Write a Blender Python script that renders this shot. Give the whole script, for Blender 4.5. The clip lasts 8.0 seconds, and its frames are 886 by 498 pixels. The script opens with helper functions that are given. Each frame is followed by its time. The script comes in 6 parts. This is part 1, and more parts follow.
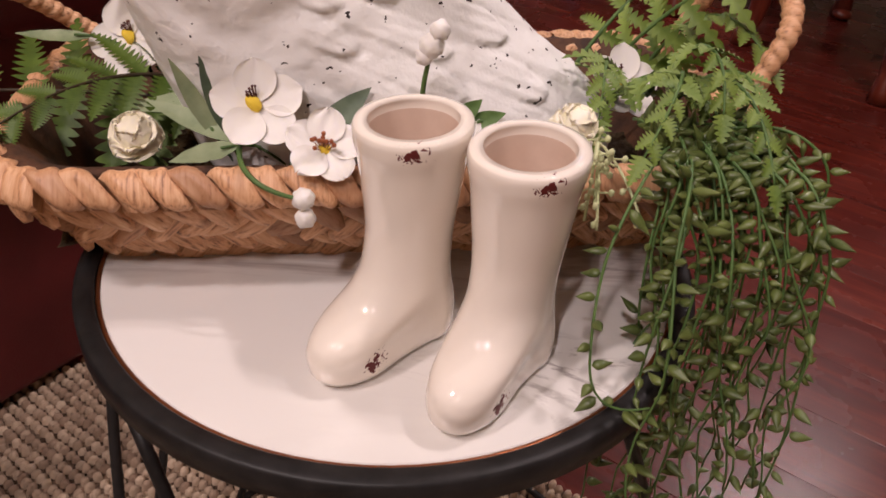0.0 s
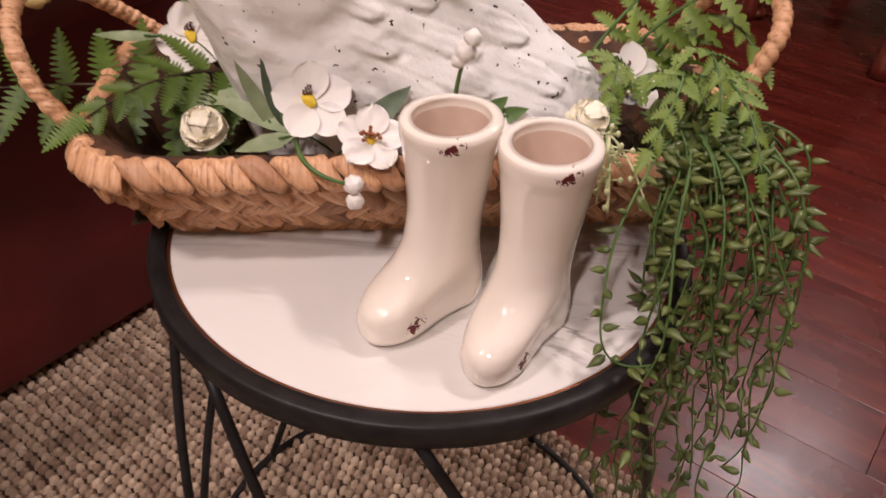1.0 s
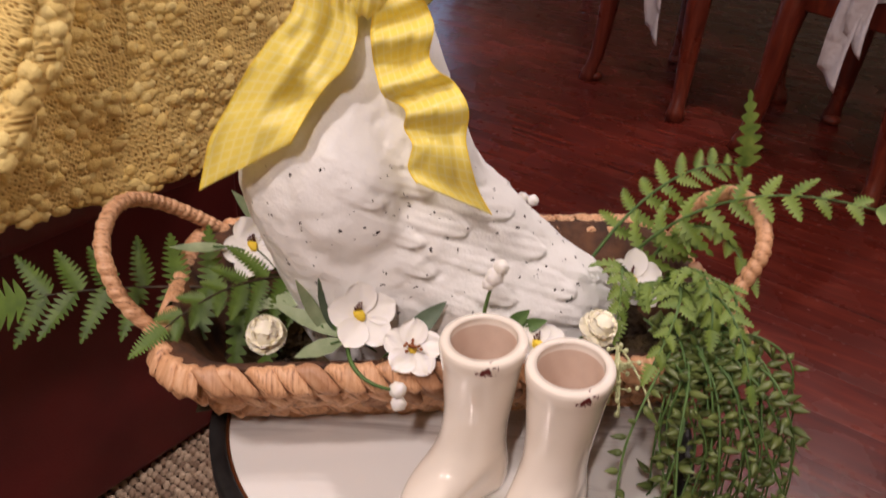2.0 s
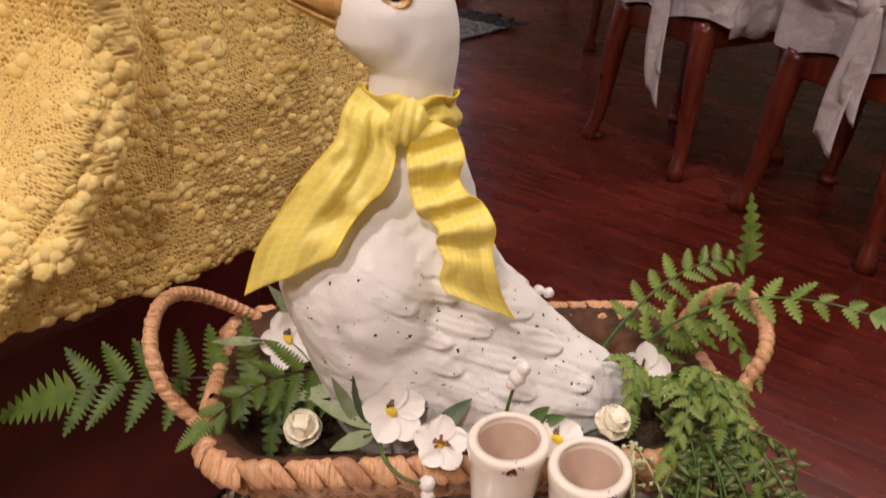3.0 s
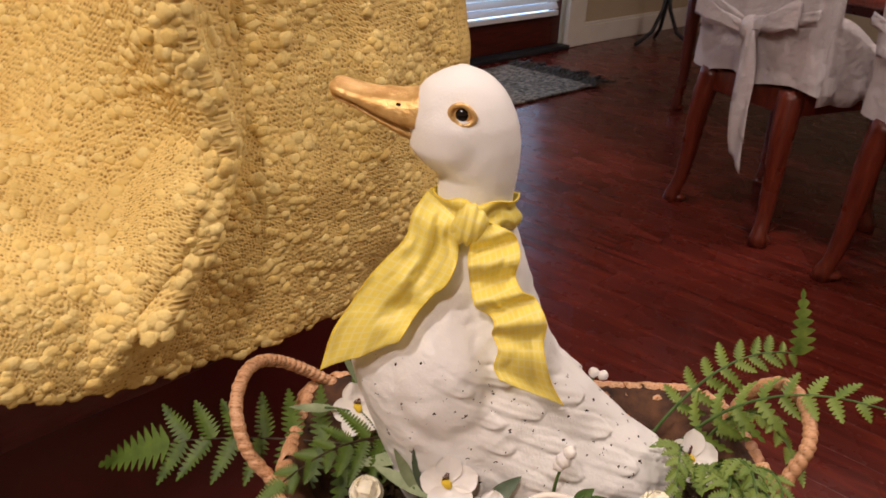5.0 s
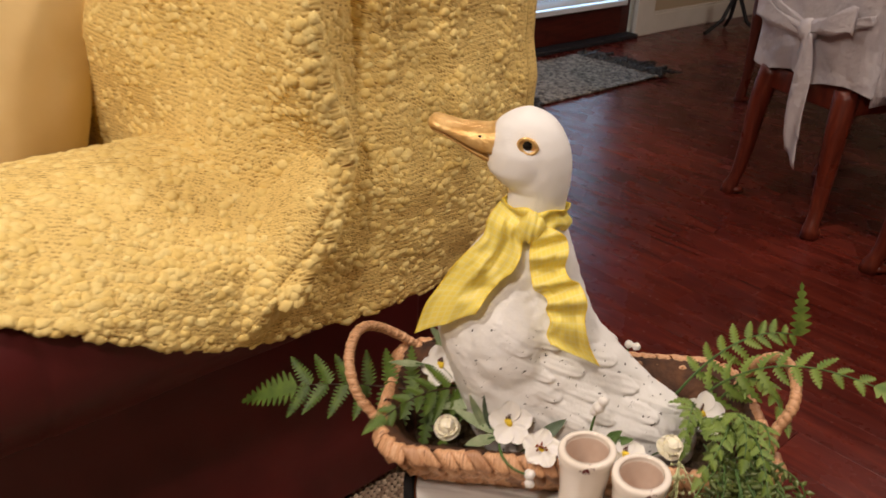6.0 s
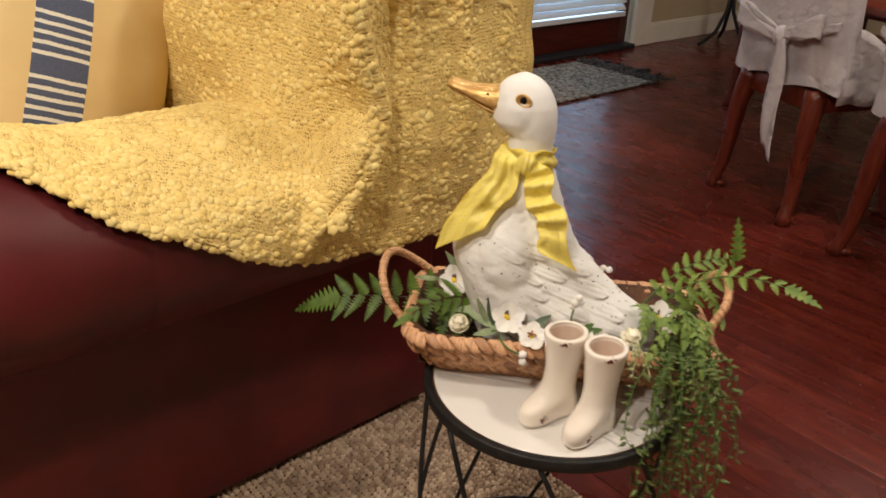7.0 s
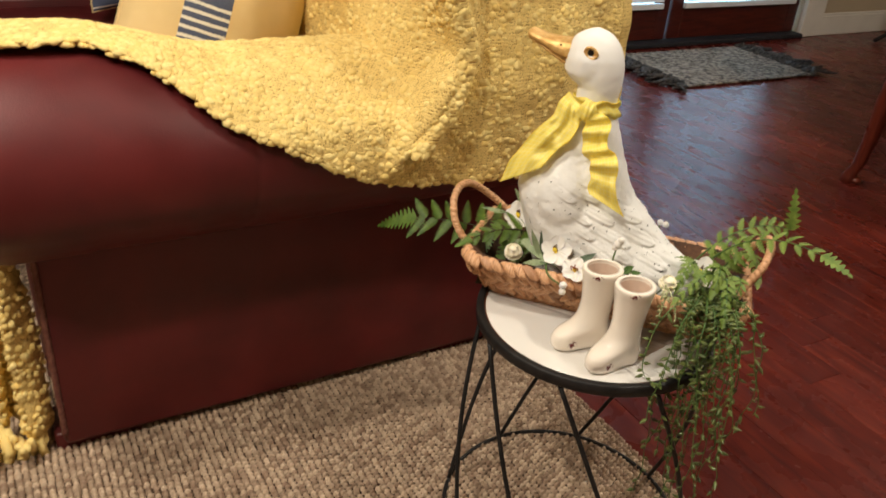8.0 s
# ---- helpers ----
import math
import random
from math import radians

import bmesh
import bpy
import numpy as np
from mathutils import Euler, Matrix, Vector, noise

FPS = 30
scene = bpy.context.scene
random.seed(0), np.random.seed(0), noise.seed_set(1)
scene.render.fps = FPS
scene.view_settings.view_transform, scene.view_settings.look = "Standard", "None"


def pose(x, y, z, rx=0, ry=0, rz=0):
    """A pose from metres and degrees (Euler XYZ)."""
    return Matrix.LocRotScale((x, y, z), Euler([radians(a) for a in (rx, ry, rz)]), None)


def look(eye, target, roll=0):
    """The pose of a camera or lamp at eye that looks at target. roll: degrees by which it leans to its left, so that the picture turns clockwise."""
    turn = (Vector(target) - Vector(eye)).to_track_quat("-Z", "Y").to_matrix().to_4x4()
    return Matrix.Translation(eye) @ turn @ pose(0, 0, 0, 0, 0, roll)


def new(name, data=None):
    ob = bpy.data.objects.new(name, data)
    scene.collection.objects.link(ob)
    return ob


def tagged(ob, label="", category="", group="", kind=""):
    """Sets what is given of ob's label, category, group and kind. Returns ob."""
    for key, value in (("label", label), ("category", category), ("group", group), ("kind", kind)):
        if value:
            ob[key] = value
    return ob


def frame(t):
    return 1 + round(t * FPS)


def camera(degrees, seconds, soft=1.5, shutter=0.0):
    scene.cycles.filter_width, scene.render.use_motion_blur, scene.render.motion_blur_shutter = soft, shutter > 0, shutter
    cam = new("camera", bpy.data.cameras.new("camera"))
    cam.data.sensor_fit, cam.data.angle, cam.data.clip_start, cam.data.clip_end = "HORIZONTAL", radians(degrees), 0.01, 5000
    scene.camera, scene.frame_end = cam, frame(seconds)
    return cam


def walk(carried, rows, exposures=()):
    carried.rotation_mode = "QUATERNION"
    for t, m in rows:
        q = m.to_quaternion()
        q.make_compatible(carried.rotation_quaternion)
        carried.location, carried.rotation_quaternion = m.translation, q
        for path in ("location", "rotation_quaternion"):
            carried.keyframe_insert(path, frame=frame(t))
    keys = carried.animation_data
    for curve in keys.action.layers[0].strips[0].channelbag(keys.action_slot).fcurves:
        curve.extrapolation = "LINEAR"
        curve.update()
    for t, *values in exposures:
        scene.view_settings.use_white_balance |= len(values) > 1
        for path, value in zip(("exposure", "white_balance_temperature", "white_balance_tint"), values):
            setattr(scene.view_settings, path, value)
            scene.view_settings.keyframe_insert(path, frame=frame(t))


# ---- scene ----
cam = camera(57.5, 8.0, soft=1.6, shutter=0.4)
PATH = [
    (0, (0.0236, -0.4584, 0.7875), (0.0446, 0.3601, 0.2133), 3.54),
    (0.5, (0.0166, -0.4811, 0.7952), (0.0374, 0.3271, 0.2067), 3.61),
    (1, (0.0044, -0.5117, 0.8327), (0.0226, 0.2830, 0.2260), 3.57),
    (1.5, (-0.0164, -0.5250, 0.8789), (0.0080, 0.3018, 0.3170), 3.71),
    (1.7, (-0.0186, -0.5293, 0.9072), (-0.0051, 0.3149, 0.3712), 3.28),
    (3, (-0.0492, -0.5548, 1.0100), (-0.0397, 0.3295, 0.5432), 3.64),
    (3.5, (-0.0518, -0.5623, 1.0326), (-0.0519, 0.3475, 0.6174), 3.45),
    (4, (-0.0494, -0.5726, 1.0470), (-0.0652, 0.3457, 0.6515), 3.24),
    (4.5, (-0.0471, -0.5806, 1.0559), (-0.0933, 0.3356, 0.6580), 2.77),
    (5.8, (-0.0031, -0.7209, 1.1609), (-0.1708, 0.1470, 0.6934), 2.28),
    (6, (-0.0131, -0.7899, 1.1862), (-0.1871, 0.0861, 0.7364), 2.08),
    (6.5, (-0.0216, -0.9988, 1.1912), (-0.1960, -0.1154, 0.7563), 2.39),
    (7, (0.0317, -1.0903, 1.2049), (-0.1462, -0.2081, 0.7690), 2.76),
    (7.5, (0.1514, -1.1675, 1.2129), (-0.1319, -0.3190, 0.7660), 3.70),
    (8, (0.2124, -1.2018, 1.2096), (-0.1300, -0.3909, 0.7350), 4.98),
]
walk(cam, [(t, look(eye, target, roll)) for t, eye, target, roll in PATH], [(0, 0.0, 6080, 23), (0.5, 0.03, 6080, 23), (1.0, 0.10, 6080, 22), (1.7, 0.05, 6060, 19), (3, 0.0, 6300, 18), (4.5, -0.04, 6490, 19), (5.8, -0.07, 6500, 12), (6.5, -0.05, 6480, 9), (7, 0.04, 6440, 5), (8, 0.24, 6400, 1)])

# ---- light ----
world = bpy.data.worlds.new("world")
scene.world = world
world.use_nodes = True
wn = world.node_tree
sky = wn.nodes.new("ShaderNodeTexSky")
sky.sky_type = 'NISHITA'
sky.sun_disc = False
sky.sun_elevation = radians(35)
sky.sun_rotation = radians(200)
wn.nodes["Background"].inputs["Strength"].default_value = 0.12
wn.links.new(sky.outputs[0], wn.nodes["Background"].inputs["Color"])


def downlight(x, y, watts, radius, colour):
    """The lamp of a recessed ceiling light, facing the floor."""
    data = bpy.data.lights.new("downlight_lamp", 'AREA')
    data.shape, data.size, data.energy, data.color = 'DISK', 2 * radius, watts, colour
    ob = new("downlight_lamp", data)
    ob.location = (x, y, 2.735)
    return ob


WARM = (1.0, 0.855, 0.735)
# twin recessed lights over the sitting area, single ones over the dining table
TWINS = [(-1.20, -1.05, 17.2, 20), (-0.50, -1.80, 18.8, 70), (1.05, 0.18, 11.6, 120)]
SPOTS = [(x + sgn * 0.11 * math.cos(radians(turn)), y + sgn * 0.11 * math.sin(radians(turn)), watts) for x, y, watts, turn in TWINS for sgn in (-1, 1)]
SPOTS += [(1.88 + 0.2 * math.cos(radians(120 * k + 10)), 2.30 + 0.2 * math.sin(radians(120 * k + 10)), 13.0) for k in range(3)]
# fill lamp, added only to brighten the backs of the dining chairs
SPOTS += [(-0.30, 1.75, 13.0)]
for x, y, watts in SPOTS:
    downlight(x, y, watts, 0.045, WARM)


# ---- materials ----
def srgb(*c):
    return tuple((v / 12.92 if v <= 0.04045 else ((v + 0.055) / 1.055) ** 2.4) for v in c)


class Mat:
    """A principled material with a few shorthand node makers."""

    def __init__(self, name, colour, rough=0.5, metal=0.0, spec=0.5):
        self.m = bpy.data.materials.new(name)
        self.m.use_nodes = True
        self.n, self.l = self.m.node_tree.nodes, self.m.node_tree.links
        self.b = self.n["Principled BSDF"]
        self.b.inputs["Base Color"].default_value = (*colour, 1)
        self.b.inputs["Roughness"].default_value = rough
        self.b.inputs["Metallic"].default_value = metal
        self.b.inputs["Specular IOR Level"].default_value = spec
        self.tc = None

    def coord(self, kind="Object", scale=(1, 1, 1), rot=(0, 0, 0)):
        if self.tc is None:
            self.tc = self.n.new("ShaderNodeTexCoord")
        mp = self.n.new("ShaderNodeMapping")
        mp.inputs["Scale"].default_value = scale
        mp.inputs["Rotation"].default_value = rot
        self.l.new(self.tc.outputs[kind], mp.inputs["Vector"])
        return mp.outputs[0]

    def noise(self, scale, vec=None, detail=4.0, rough=0.55, dist=0.0):
        t = self.n.new("ShaderNodeTexNoise")
        t.inputs["Scale"].default_value, t.inputs["Detail"].default_value = scale, detail
        t.inputs["Roughness"].default_value, t.inputs["Distortion"].default_value = rough, dist
        self.l.new(vec if vec is not None else self.coord(), t.inputs["Vector"])
        return t.outputs["Fac"]

    def voronoi(self, scale, vec=None, feature='F1'):
        t = self.n.new("ShaderNodeTexVoronoi")
        t.feature = feature
        t.inputs["Scale"].default_value = scale
        self.l.new(vec if vec is not None else self.coord(), t.inputs["Vector"])
        return t.outputs["Distance"]

    def wave(self, scale, vec=None, direction='X', dist=0.0, detail=2.0, dscale=1.0):
        t = self.n.new("ShaderNodeTexWave")
        t.bands_direction = direction
        t.inputs["Scale"].default_value, t.inputs["Distortion"].default_value = scale, dist
        t.inputs["Detail"].default_value, t.inputs["Detail Scale"].default_value = detail, dscale
        self.l.new(vec if vec is not None else self.coord(), t.inputs["Vector"])
        return t.outputs["Fac"]

    def ramp(self, fac, stops):
        r = self.n.new("ShaderNodeValToRGB")
        el = r.color_ramp.elements
        while len(el) < len(stops):
            el.new(0.5)
        for e, (p, c) in zip(el, stops):
            e.position = p
            e.color = (*c, 1) if len(c) == 3 else c
        self.l.new(fac, r.inputs[0])
        return r.outputs[0]

    def mix(self, fac, a, b, mode='MIX'):
        x = self.n.new("ShaderNodeMix")
        x.data_type, x.blend_type = 'RGBA', mode
        for sock, v in ((x.inputs[0], fac), (x.inputs[6], a), (x.inputs[7], b)):
            if isinstance(v, (int, float)):
                sock.default_value = v
            elif isinstance(v, tuple):
                sock.default_value = (*v, 1)
            else:
                self.l.new(v, sock)
        return x.outputs[2]

    def math(self, op, a, b=0.0):
        x = self.n.new("ShaderNodeMath")
        x.operation = op
        for sock, v in ((x.inputs[0], a), (x.inputs[1], b)):
            if isinstance(v, (int, float)):
                sock.default_value = v
            else:
                self.l.new(v, sock)
        return x.outputs[0]

    def rand(self):
        return self.n.new("ShaderNodeObjectInfo").outputs["Random"]

    def island(self):
        return self.n.new("ShaderNodeNewGeometry").outputs["Random Per Island"]

    def colour(self, sock):
        self.l.new(sock, self.b.inputs["Base Color"])
        return self

    def rough(self, sock):
        self.l.new(sock, self.b.inputs["Roughness"])
        return self

    def bump(self, height, strength=0.3, distance=0.002):
        x = self.n.new("ShaderNodeBump")
        x.inputs["Strength"].default_value, x.inputs["Distance"].default_value = strength, distance
        self.l.new(height, x.inputs["Height"])
        self.l.new(x.outputs[0], self.b.inputs["Normal"])
        return self


def two_tone(name, c1, c2, scale, rough=0.6, bump=0.25, bdist=0.001, bscale=None, stretch=(1, 1, 1), lo=0.35, hi=0.65, spec=0.5, metal=0.0):
    k = Mat(name, c1, rough, metal, spec)
    v = k.coord("Object", stretch)
    k.colour(k.ramp(k.noise(scale, v), [(lo, c1), (hi, c2)]))
    k.bump(k.noise(bscale or scale * 6, v), bump, bdist)
    return k


# duck plaster: chalky white paint with small dark chips and faint grime
M_DUCK = Mat("white_plaster", (0.78, 0.77, 0.75), 0.62)
v1 = M_DUCK.coord("Object", (0.75, 0.75, 1.0))
sepz = M_DUCK.n.new("ShaderNodeSeparateXYZ")
M_DUCK.l.new(M_DUCK.coord("Object"), sepz.inputs[0])
chips = M_DUCK.math('MULTIPLY', M_DUCK.math('GREATER_THAN', M_DUCK.noise(170, v1, 2.0), 0.70), M_DUCK.math('LESS_THAN', sepz.outputs[2], 0.70))
base = M_DUCK.mix(M_DUCK.ramp(M_DUCK.noise(9), [(0.45, (0, 0, 0)), (0.75, (0.4, 0.4, 0.4))]), (0.90, 0.89, 0.87), (0.86, 0.85, 0.825))
M_DUCK.colour(M_DUCK.mix(chips, base, (0.03, 0.022, 0.02)))
smooth_head = M_DUCK.ramp(sepz.outputs[2], [(0.76, (1, 1, 1)), (0.82, (0.10, 0.10, 0.10))])
M_DUCK.bump(M_DUCK.math('SUBTRACT', M_DUCK.math('ADD', M_DUCK.math('MULTIPLY', M_DUCK.noise(420, None, 3.0), 0.22), M_DUCK.math('MULTIPLY', M_DUCK.noise(85, None, 5.0), smooth_head)), M_DUCK.math('MULTIPLY', chips, 0.6)), 0.65, 0.0022)
M_GOLD = two_tone("gold_paint", srgb(0.93, 0.78, 0.52), srgb(0.82, 0.64, 0.37), 70, 0.40, 0.9, 0.0018, 150, metal=0.45)
M_BLACK = Mat("black_eye", (0.008, 0.006, 0.005), 0.12)

M_CERAMIC = Mat("cream_glaze", srgb(0.945, 0.900, 0.875), 0.045)
M_CERAMIC.b.inputs["Coat Weight"].default_value = 0.4
M_CERAMIC.b.inputs["Coat Roughness"].default_value = 0.05


def spot_mask(k, at, radius, sx=1.0, sz=1.0):
    sub = k.n.new("ShaderNodeVectorMath")
    sub.operation = 'SUBTRACT'
    k.l.new(k.coord("Object"), sub.inputs[0])
    sub.inputs[1].default_value = at
    mul = k.n.new("ShaderNodeVectorMath")
    mul.operation = 'MULTIPLY'
    k.l.new(sub.outputs[0], mul.inputs[0])
    mul.inputs[1].default_value = (1, sx, sz)
    ln = k.n.new("ShaderNodeVectorMath")
    ln.operation = 'LENGTH'
    k.l.new(mul.outputs[0], ln.inputs[0])
    edge = k.math('SUBTRACT', 1.0, k.math('DIVIDE', ln.outputs["Value"], radius))
    spots = k.math('SUBTRACT', k.noise(260, None, 1.5, 0.5, 1.2), 0.45)
    return k.math('GREATER_THAN', k.math('ADD', k.math('MULTIPLY', edge, 0.45), k.math('MULTIPLY', spots, 1.8)), 0.18)


chip = M_CERAMIC.math('MAXIMUM', spot_mask(M_CERAMIC, (0.0225, 0.0195, 0.1345), 0.0072, 1.0, 2.0), spot_mask(M_CERAMIC, (0.047, 0.0235, 0.016), 0.0066, 1.0, 1.0))
M_CERAMIC.colour(M_CERAMIC.mix(chip, M_CERAMIC.mix(M_CERAMIC.rand(), srgb(0.965, 0.930, 0.868), srgb(0.965, 0.925, 0.885)), srgb(0.38, 0.10, 0.09)))
M_CERAMIC.rough(M_CERAMIC.ramp(chip, [(0.0, (0.045,) * 3), (1.0, (0.7,) * 3)]))
M_CERAMIC.l.new(M_CERAMIC.ramp(chip, [(0.0, (0.9,) * 3), (1.0, (0.0,) * 3)]), M_CERAMIC.b.inputs["Coat Weight"])
M_CERAMIC.bump(M_CERAMIC.noise(45, None, 2.0), 0.06, 0.002)

# inner wall of the boots: tan, darker than the outer glaze
M_BOOT_INSIDE = two_tone("tan_boot_inside", srgb(0.80, 0.70, 0.63), srgb(0.85, 0.76, 0.69), 30, 0.7, 0.2, 0.0006, 200)

M_MARBLE = Mat("white_marble", (0.8, 0.79, 0.77), 0.16)
vm = M_MARBLE.coord("Object", (1.0, 3.4, 1.0), (0, 0, 0.12))
vein = M_MARBLE.ramp(M_MARBLE.noise(4.2, vm, 7.0, 0.62, 1.4), [(0.465, (0, 0, 0)), (0.5, (1, 1, 1)), (0.535, (0, 0, 0))])
cloud = M_MARBLE.ramp(M_MARBLE.noise(3.0, vm, 4.0), [(0.45, (0, 0, 0)), (0.7, (1, 1, 1))])
sepm = M_MARBLE.n.new("ShaderNodeSeparateXYZ")
M_MARBLE.l.new(M_MARBLE.coord("Object"), sepm.inputs[0])
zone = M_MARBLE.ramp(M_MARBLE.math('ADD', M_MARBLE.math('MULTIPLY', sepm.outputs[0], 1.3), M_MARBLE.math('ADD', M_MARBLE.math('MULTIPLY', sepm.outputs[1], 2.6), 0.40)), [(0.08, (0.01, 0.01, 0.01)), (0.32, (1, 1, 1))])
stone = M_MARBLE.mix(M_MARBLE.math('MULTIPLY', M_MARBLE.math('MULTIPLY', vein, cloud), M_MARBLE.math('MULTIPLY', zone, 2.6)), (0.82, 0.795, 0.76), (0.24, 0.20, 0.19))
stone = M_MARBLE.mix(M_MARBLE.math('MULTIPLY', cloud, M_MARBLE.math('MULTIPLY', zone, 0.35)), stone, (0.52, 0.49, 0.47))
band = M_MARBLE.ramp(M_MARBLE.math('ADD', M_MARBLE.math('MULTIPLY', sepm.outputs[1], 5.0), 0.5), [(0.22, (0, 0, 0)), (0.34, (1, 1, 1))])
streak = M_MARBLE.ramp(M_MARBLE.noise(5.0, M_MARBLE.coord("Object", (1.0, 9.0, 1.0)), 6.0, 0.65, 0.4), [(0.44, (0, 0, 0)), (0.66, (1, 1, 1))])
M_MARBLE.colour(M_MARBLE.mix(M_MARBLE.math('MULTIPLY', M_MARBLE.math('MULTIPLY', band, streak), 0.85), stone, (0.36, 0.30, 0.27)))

M_IRON = two_tone("black_iron", (0.012, 0.011, 0.011), (0.022, 0.020, 0.020), 60, 0.42, 0.2, 0.0006, 260, spec=0.22)
# rose-gold reflection in the gap round the marble, given as a colour
M_GAP_GLINT = Mat("rim_gap_glint", srgb(0.55, 0.33, 0.2), 0.35, 0.8)


def wicker(name, along, dark, mid, light):
    """Flattened dry stalks: fine grain along them, darker blotches here and there."""
    k = Mat(name, mid, 0.5)
    own = k.n.new("ShaderNodeVectorMath")
    own.operation = 'SCALE'
    own.inputs[0].default_value = (31.0, 17.0, 23.0)
    k.l.new(k.rand(), own.inputs["Scale"])

    def shifted(scale):
        add = k.n.new("ShaderNodeVectorMath")
        k.l.new(k.coord("Object", scale), add.inputs[0])
        k.l.new(own.outputs[0], add.inputs[1])
        return add.outputs[0]

    g = k.noise(26, shifted(along), 4.0)
    c = k.ramp(g, [(0.30, dark), (0.44, mid), (0.76, light)])
    r = k.rand()
    c = k.mix(k.math('MULTIPLY', r, 0.5), c, mid)
    c = k.mix(k.ramp(r, [(0.78, (0, 0, 0)), (1.0, (0.6, 0.6, 0.6))]), c, dark)
    spot = k.ramp(k.noise(3.2, shifted((16, 16, 16))), [(0.62, (0, 0, 0)), (0.74, (0.7, 0.7, 0.7))])
    c = k.mix(spot, c, dark)
    k.colour(c).bump(g, 0.3, 0.0008)
    return k


STRAW = (srgb(0.34, 0.17, 0.10), srgb(0.825, 0.62, 0.455), srgb(0.955, 0.805, 0.645))
M_WICKER = wicker("water_hyacinth", (1.1, 19.0, 19.0), *STRAW)
M_WICKER_RIM = wicker("water_hyacinth_wrap", (19.0, 19.0, 0.7), srgb(0.50, 0.33, 0.23), *STRAW[1:])
# inner shell much darker than the straw: painted shade between the strands
M_WICKER_IN = two_tone("basket_gap_shade", srgb(0.20, 0.115, 0.065), srgb(0.38, 0.24, 0.14), 40, 0.8, 0.6, 0.003, 120)
M_MOSS = two_tone("dry_moss", srgb(0.18, 0.13, 0.08), srgb(0.30, 0.24, 0.13), 60, 0.95, 0.9, 0.006, 180)


def foliage(name, c1, c2, rough=0.58):
    k = Mat(name, c1, rough)
    v = k.coord("Object")
    k.colour(k.mix(k.math('MULTIPLY', k.rand(), 0.6), k.ramp(k.noise(60, v), [(0.3, c1), (0.75, c2)]), c2))
    k.bump(k.noise(160, v), 0.3, 0.0008)
    k.b.inputs["Subsurface Weight"].default_value = 0.0
    return k


M_FERN = foliage("fern_green", srgb(0.15, 0.24, 0.06), srgb(0.36, 0.46, 0.14))
M_FERN2 = foliage("bright_fern_green", srgb(0.27, 0.39, 0.13), srgb(0.50, 0.58, 0.25))
M_TRAIL = foliage("pearl_green", srgb(0.20, 0.26, 0.12), srgb(0.44, 0.49, 0.25), 0.36)
M_STEM = foliage("stem_green", srgb(0.20, 0.32, 0.14), srgb(0.36, 0.48, 0.24))
M_STEM_BROWN = foliage("stem_brown", srgb(0.16, 0.13, 0.08), srgb(0.26, 0.2, 0.12), 0.6)
M_OLIVE = foliage("olive_leaf", srgb(0.44, 0.52, 0.38), srgb(0.66, 0.71, 0.56), 0.6)
M_SAGE = foliage("dark_sage", srgb(0.24, 0.31, 0.24), srgb(0.40, 0.46, 0.37), 0.6)
M_PALE = foliage("pale_seed", srgb(0.70, 0.74, 0.52), srgb(0.83, 0.84, 0.66), 0.6)


def petal_mat(name, c1, c2):
    k = Mat(name, c1, 0.55)
    k.colour(k.ramp(k.noise(35), [(0.3, c1), (0.8, c2)]))
    k.bump(k.noise(120), 0.25, 0.0008)
    k.b.inputs["Subsurface Weight"].default_value = 0.3
    k.b.inputs["Subsurface Radius"].default_value = (0.004, 0.004, 0.003)
    return k


M_PETAL = petal_mat("white_petal", (0.86, 0.84, 0.80), (0.82, 0.79, 0.75))
M_CREAM = petal_mat("cream_petal", srgb(0.98, 0.96, 0.89), srgb(0.96, 0.93, 0.83))
M_POLLEN = Mat("yellow_centre", srgb(0.93, 0.80, 0.22), 0.7)
M_STAMEN = Mat("maroon_stamen", srgb(0.32, 0.12, 0.10), 0.6)
M_STAMEN2 = Mat("amber_stamen", srgb(0.55, 0.29, 0.13), 0.6)

# sheer checked ribbon
M_RIBBON = Mat("yellow_ribbon", srgb(1.0, 0.93, 0.45), 0.38)
ru = M_RIBBON.coord("UV")
gx = M_RIBBON.ramp(M_RIBBON.wave(45.0, ru, 'X', 0.4, 1.0, 60.0), [(0.80, (0, 0, 0)), (0.97, (1, 1, 1))])
gy = M_RIBBON.ramp(M_RIBBON.wave(45.0, ru, 'Y', 0.4, 1.0, 60.0), [(0.80, (0, 0, 0)), (0.97, (1, 1, 1))])
chk = M_RIBBON.math('MULTIPLY', M_RIBBON.math('MAXIMUM', gx, gy), 0.36)
M_RIBBON.colour(M_RIBBON.mix(chk, srgb(1.0, 0.925, 0.43), srgb(1.0, 0.985, 0.82)))
M_RIBBON.bump(M_RIBBON.wave(400.0, ru, 'Y'), 0.15, 0.0003)
tr = M_RIBBON.n.new("ShaderNodeBsdfTranslucent")
tr.inputs["Color"].default_value = (*srgb(1.0, 0.94, 0.45), 1)
tm = M_RIBBON.n.new("ShaderNodeMixShader")
tm.inputs[0].default_value = 0.10
M_RIBBON.l.new(M_RIBBON.b.outputs[0], tm.inputs[1])
M_RIBBON.l.new(tr.outputs[0], tm.inputs[2])
sheer = M_RIBBON.n.new("ShaderNodeBsdfTransparent")
ts = M_RIBBON.n.new("ShaderNodeMixShader")
sheer.inputs["Color"].default_value = (*srgb(1.0, 0.995, 0.94), 1)
ts.inputs[0].default_value = 0.05
M_RIBBON.l.new(tm.outputs[0], ts.inputs[1])
M_RIBBON.l.new(sheer.outputs[0], ts.inputs[2])
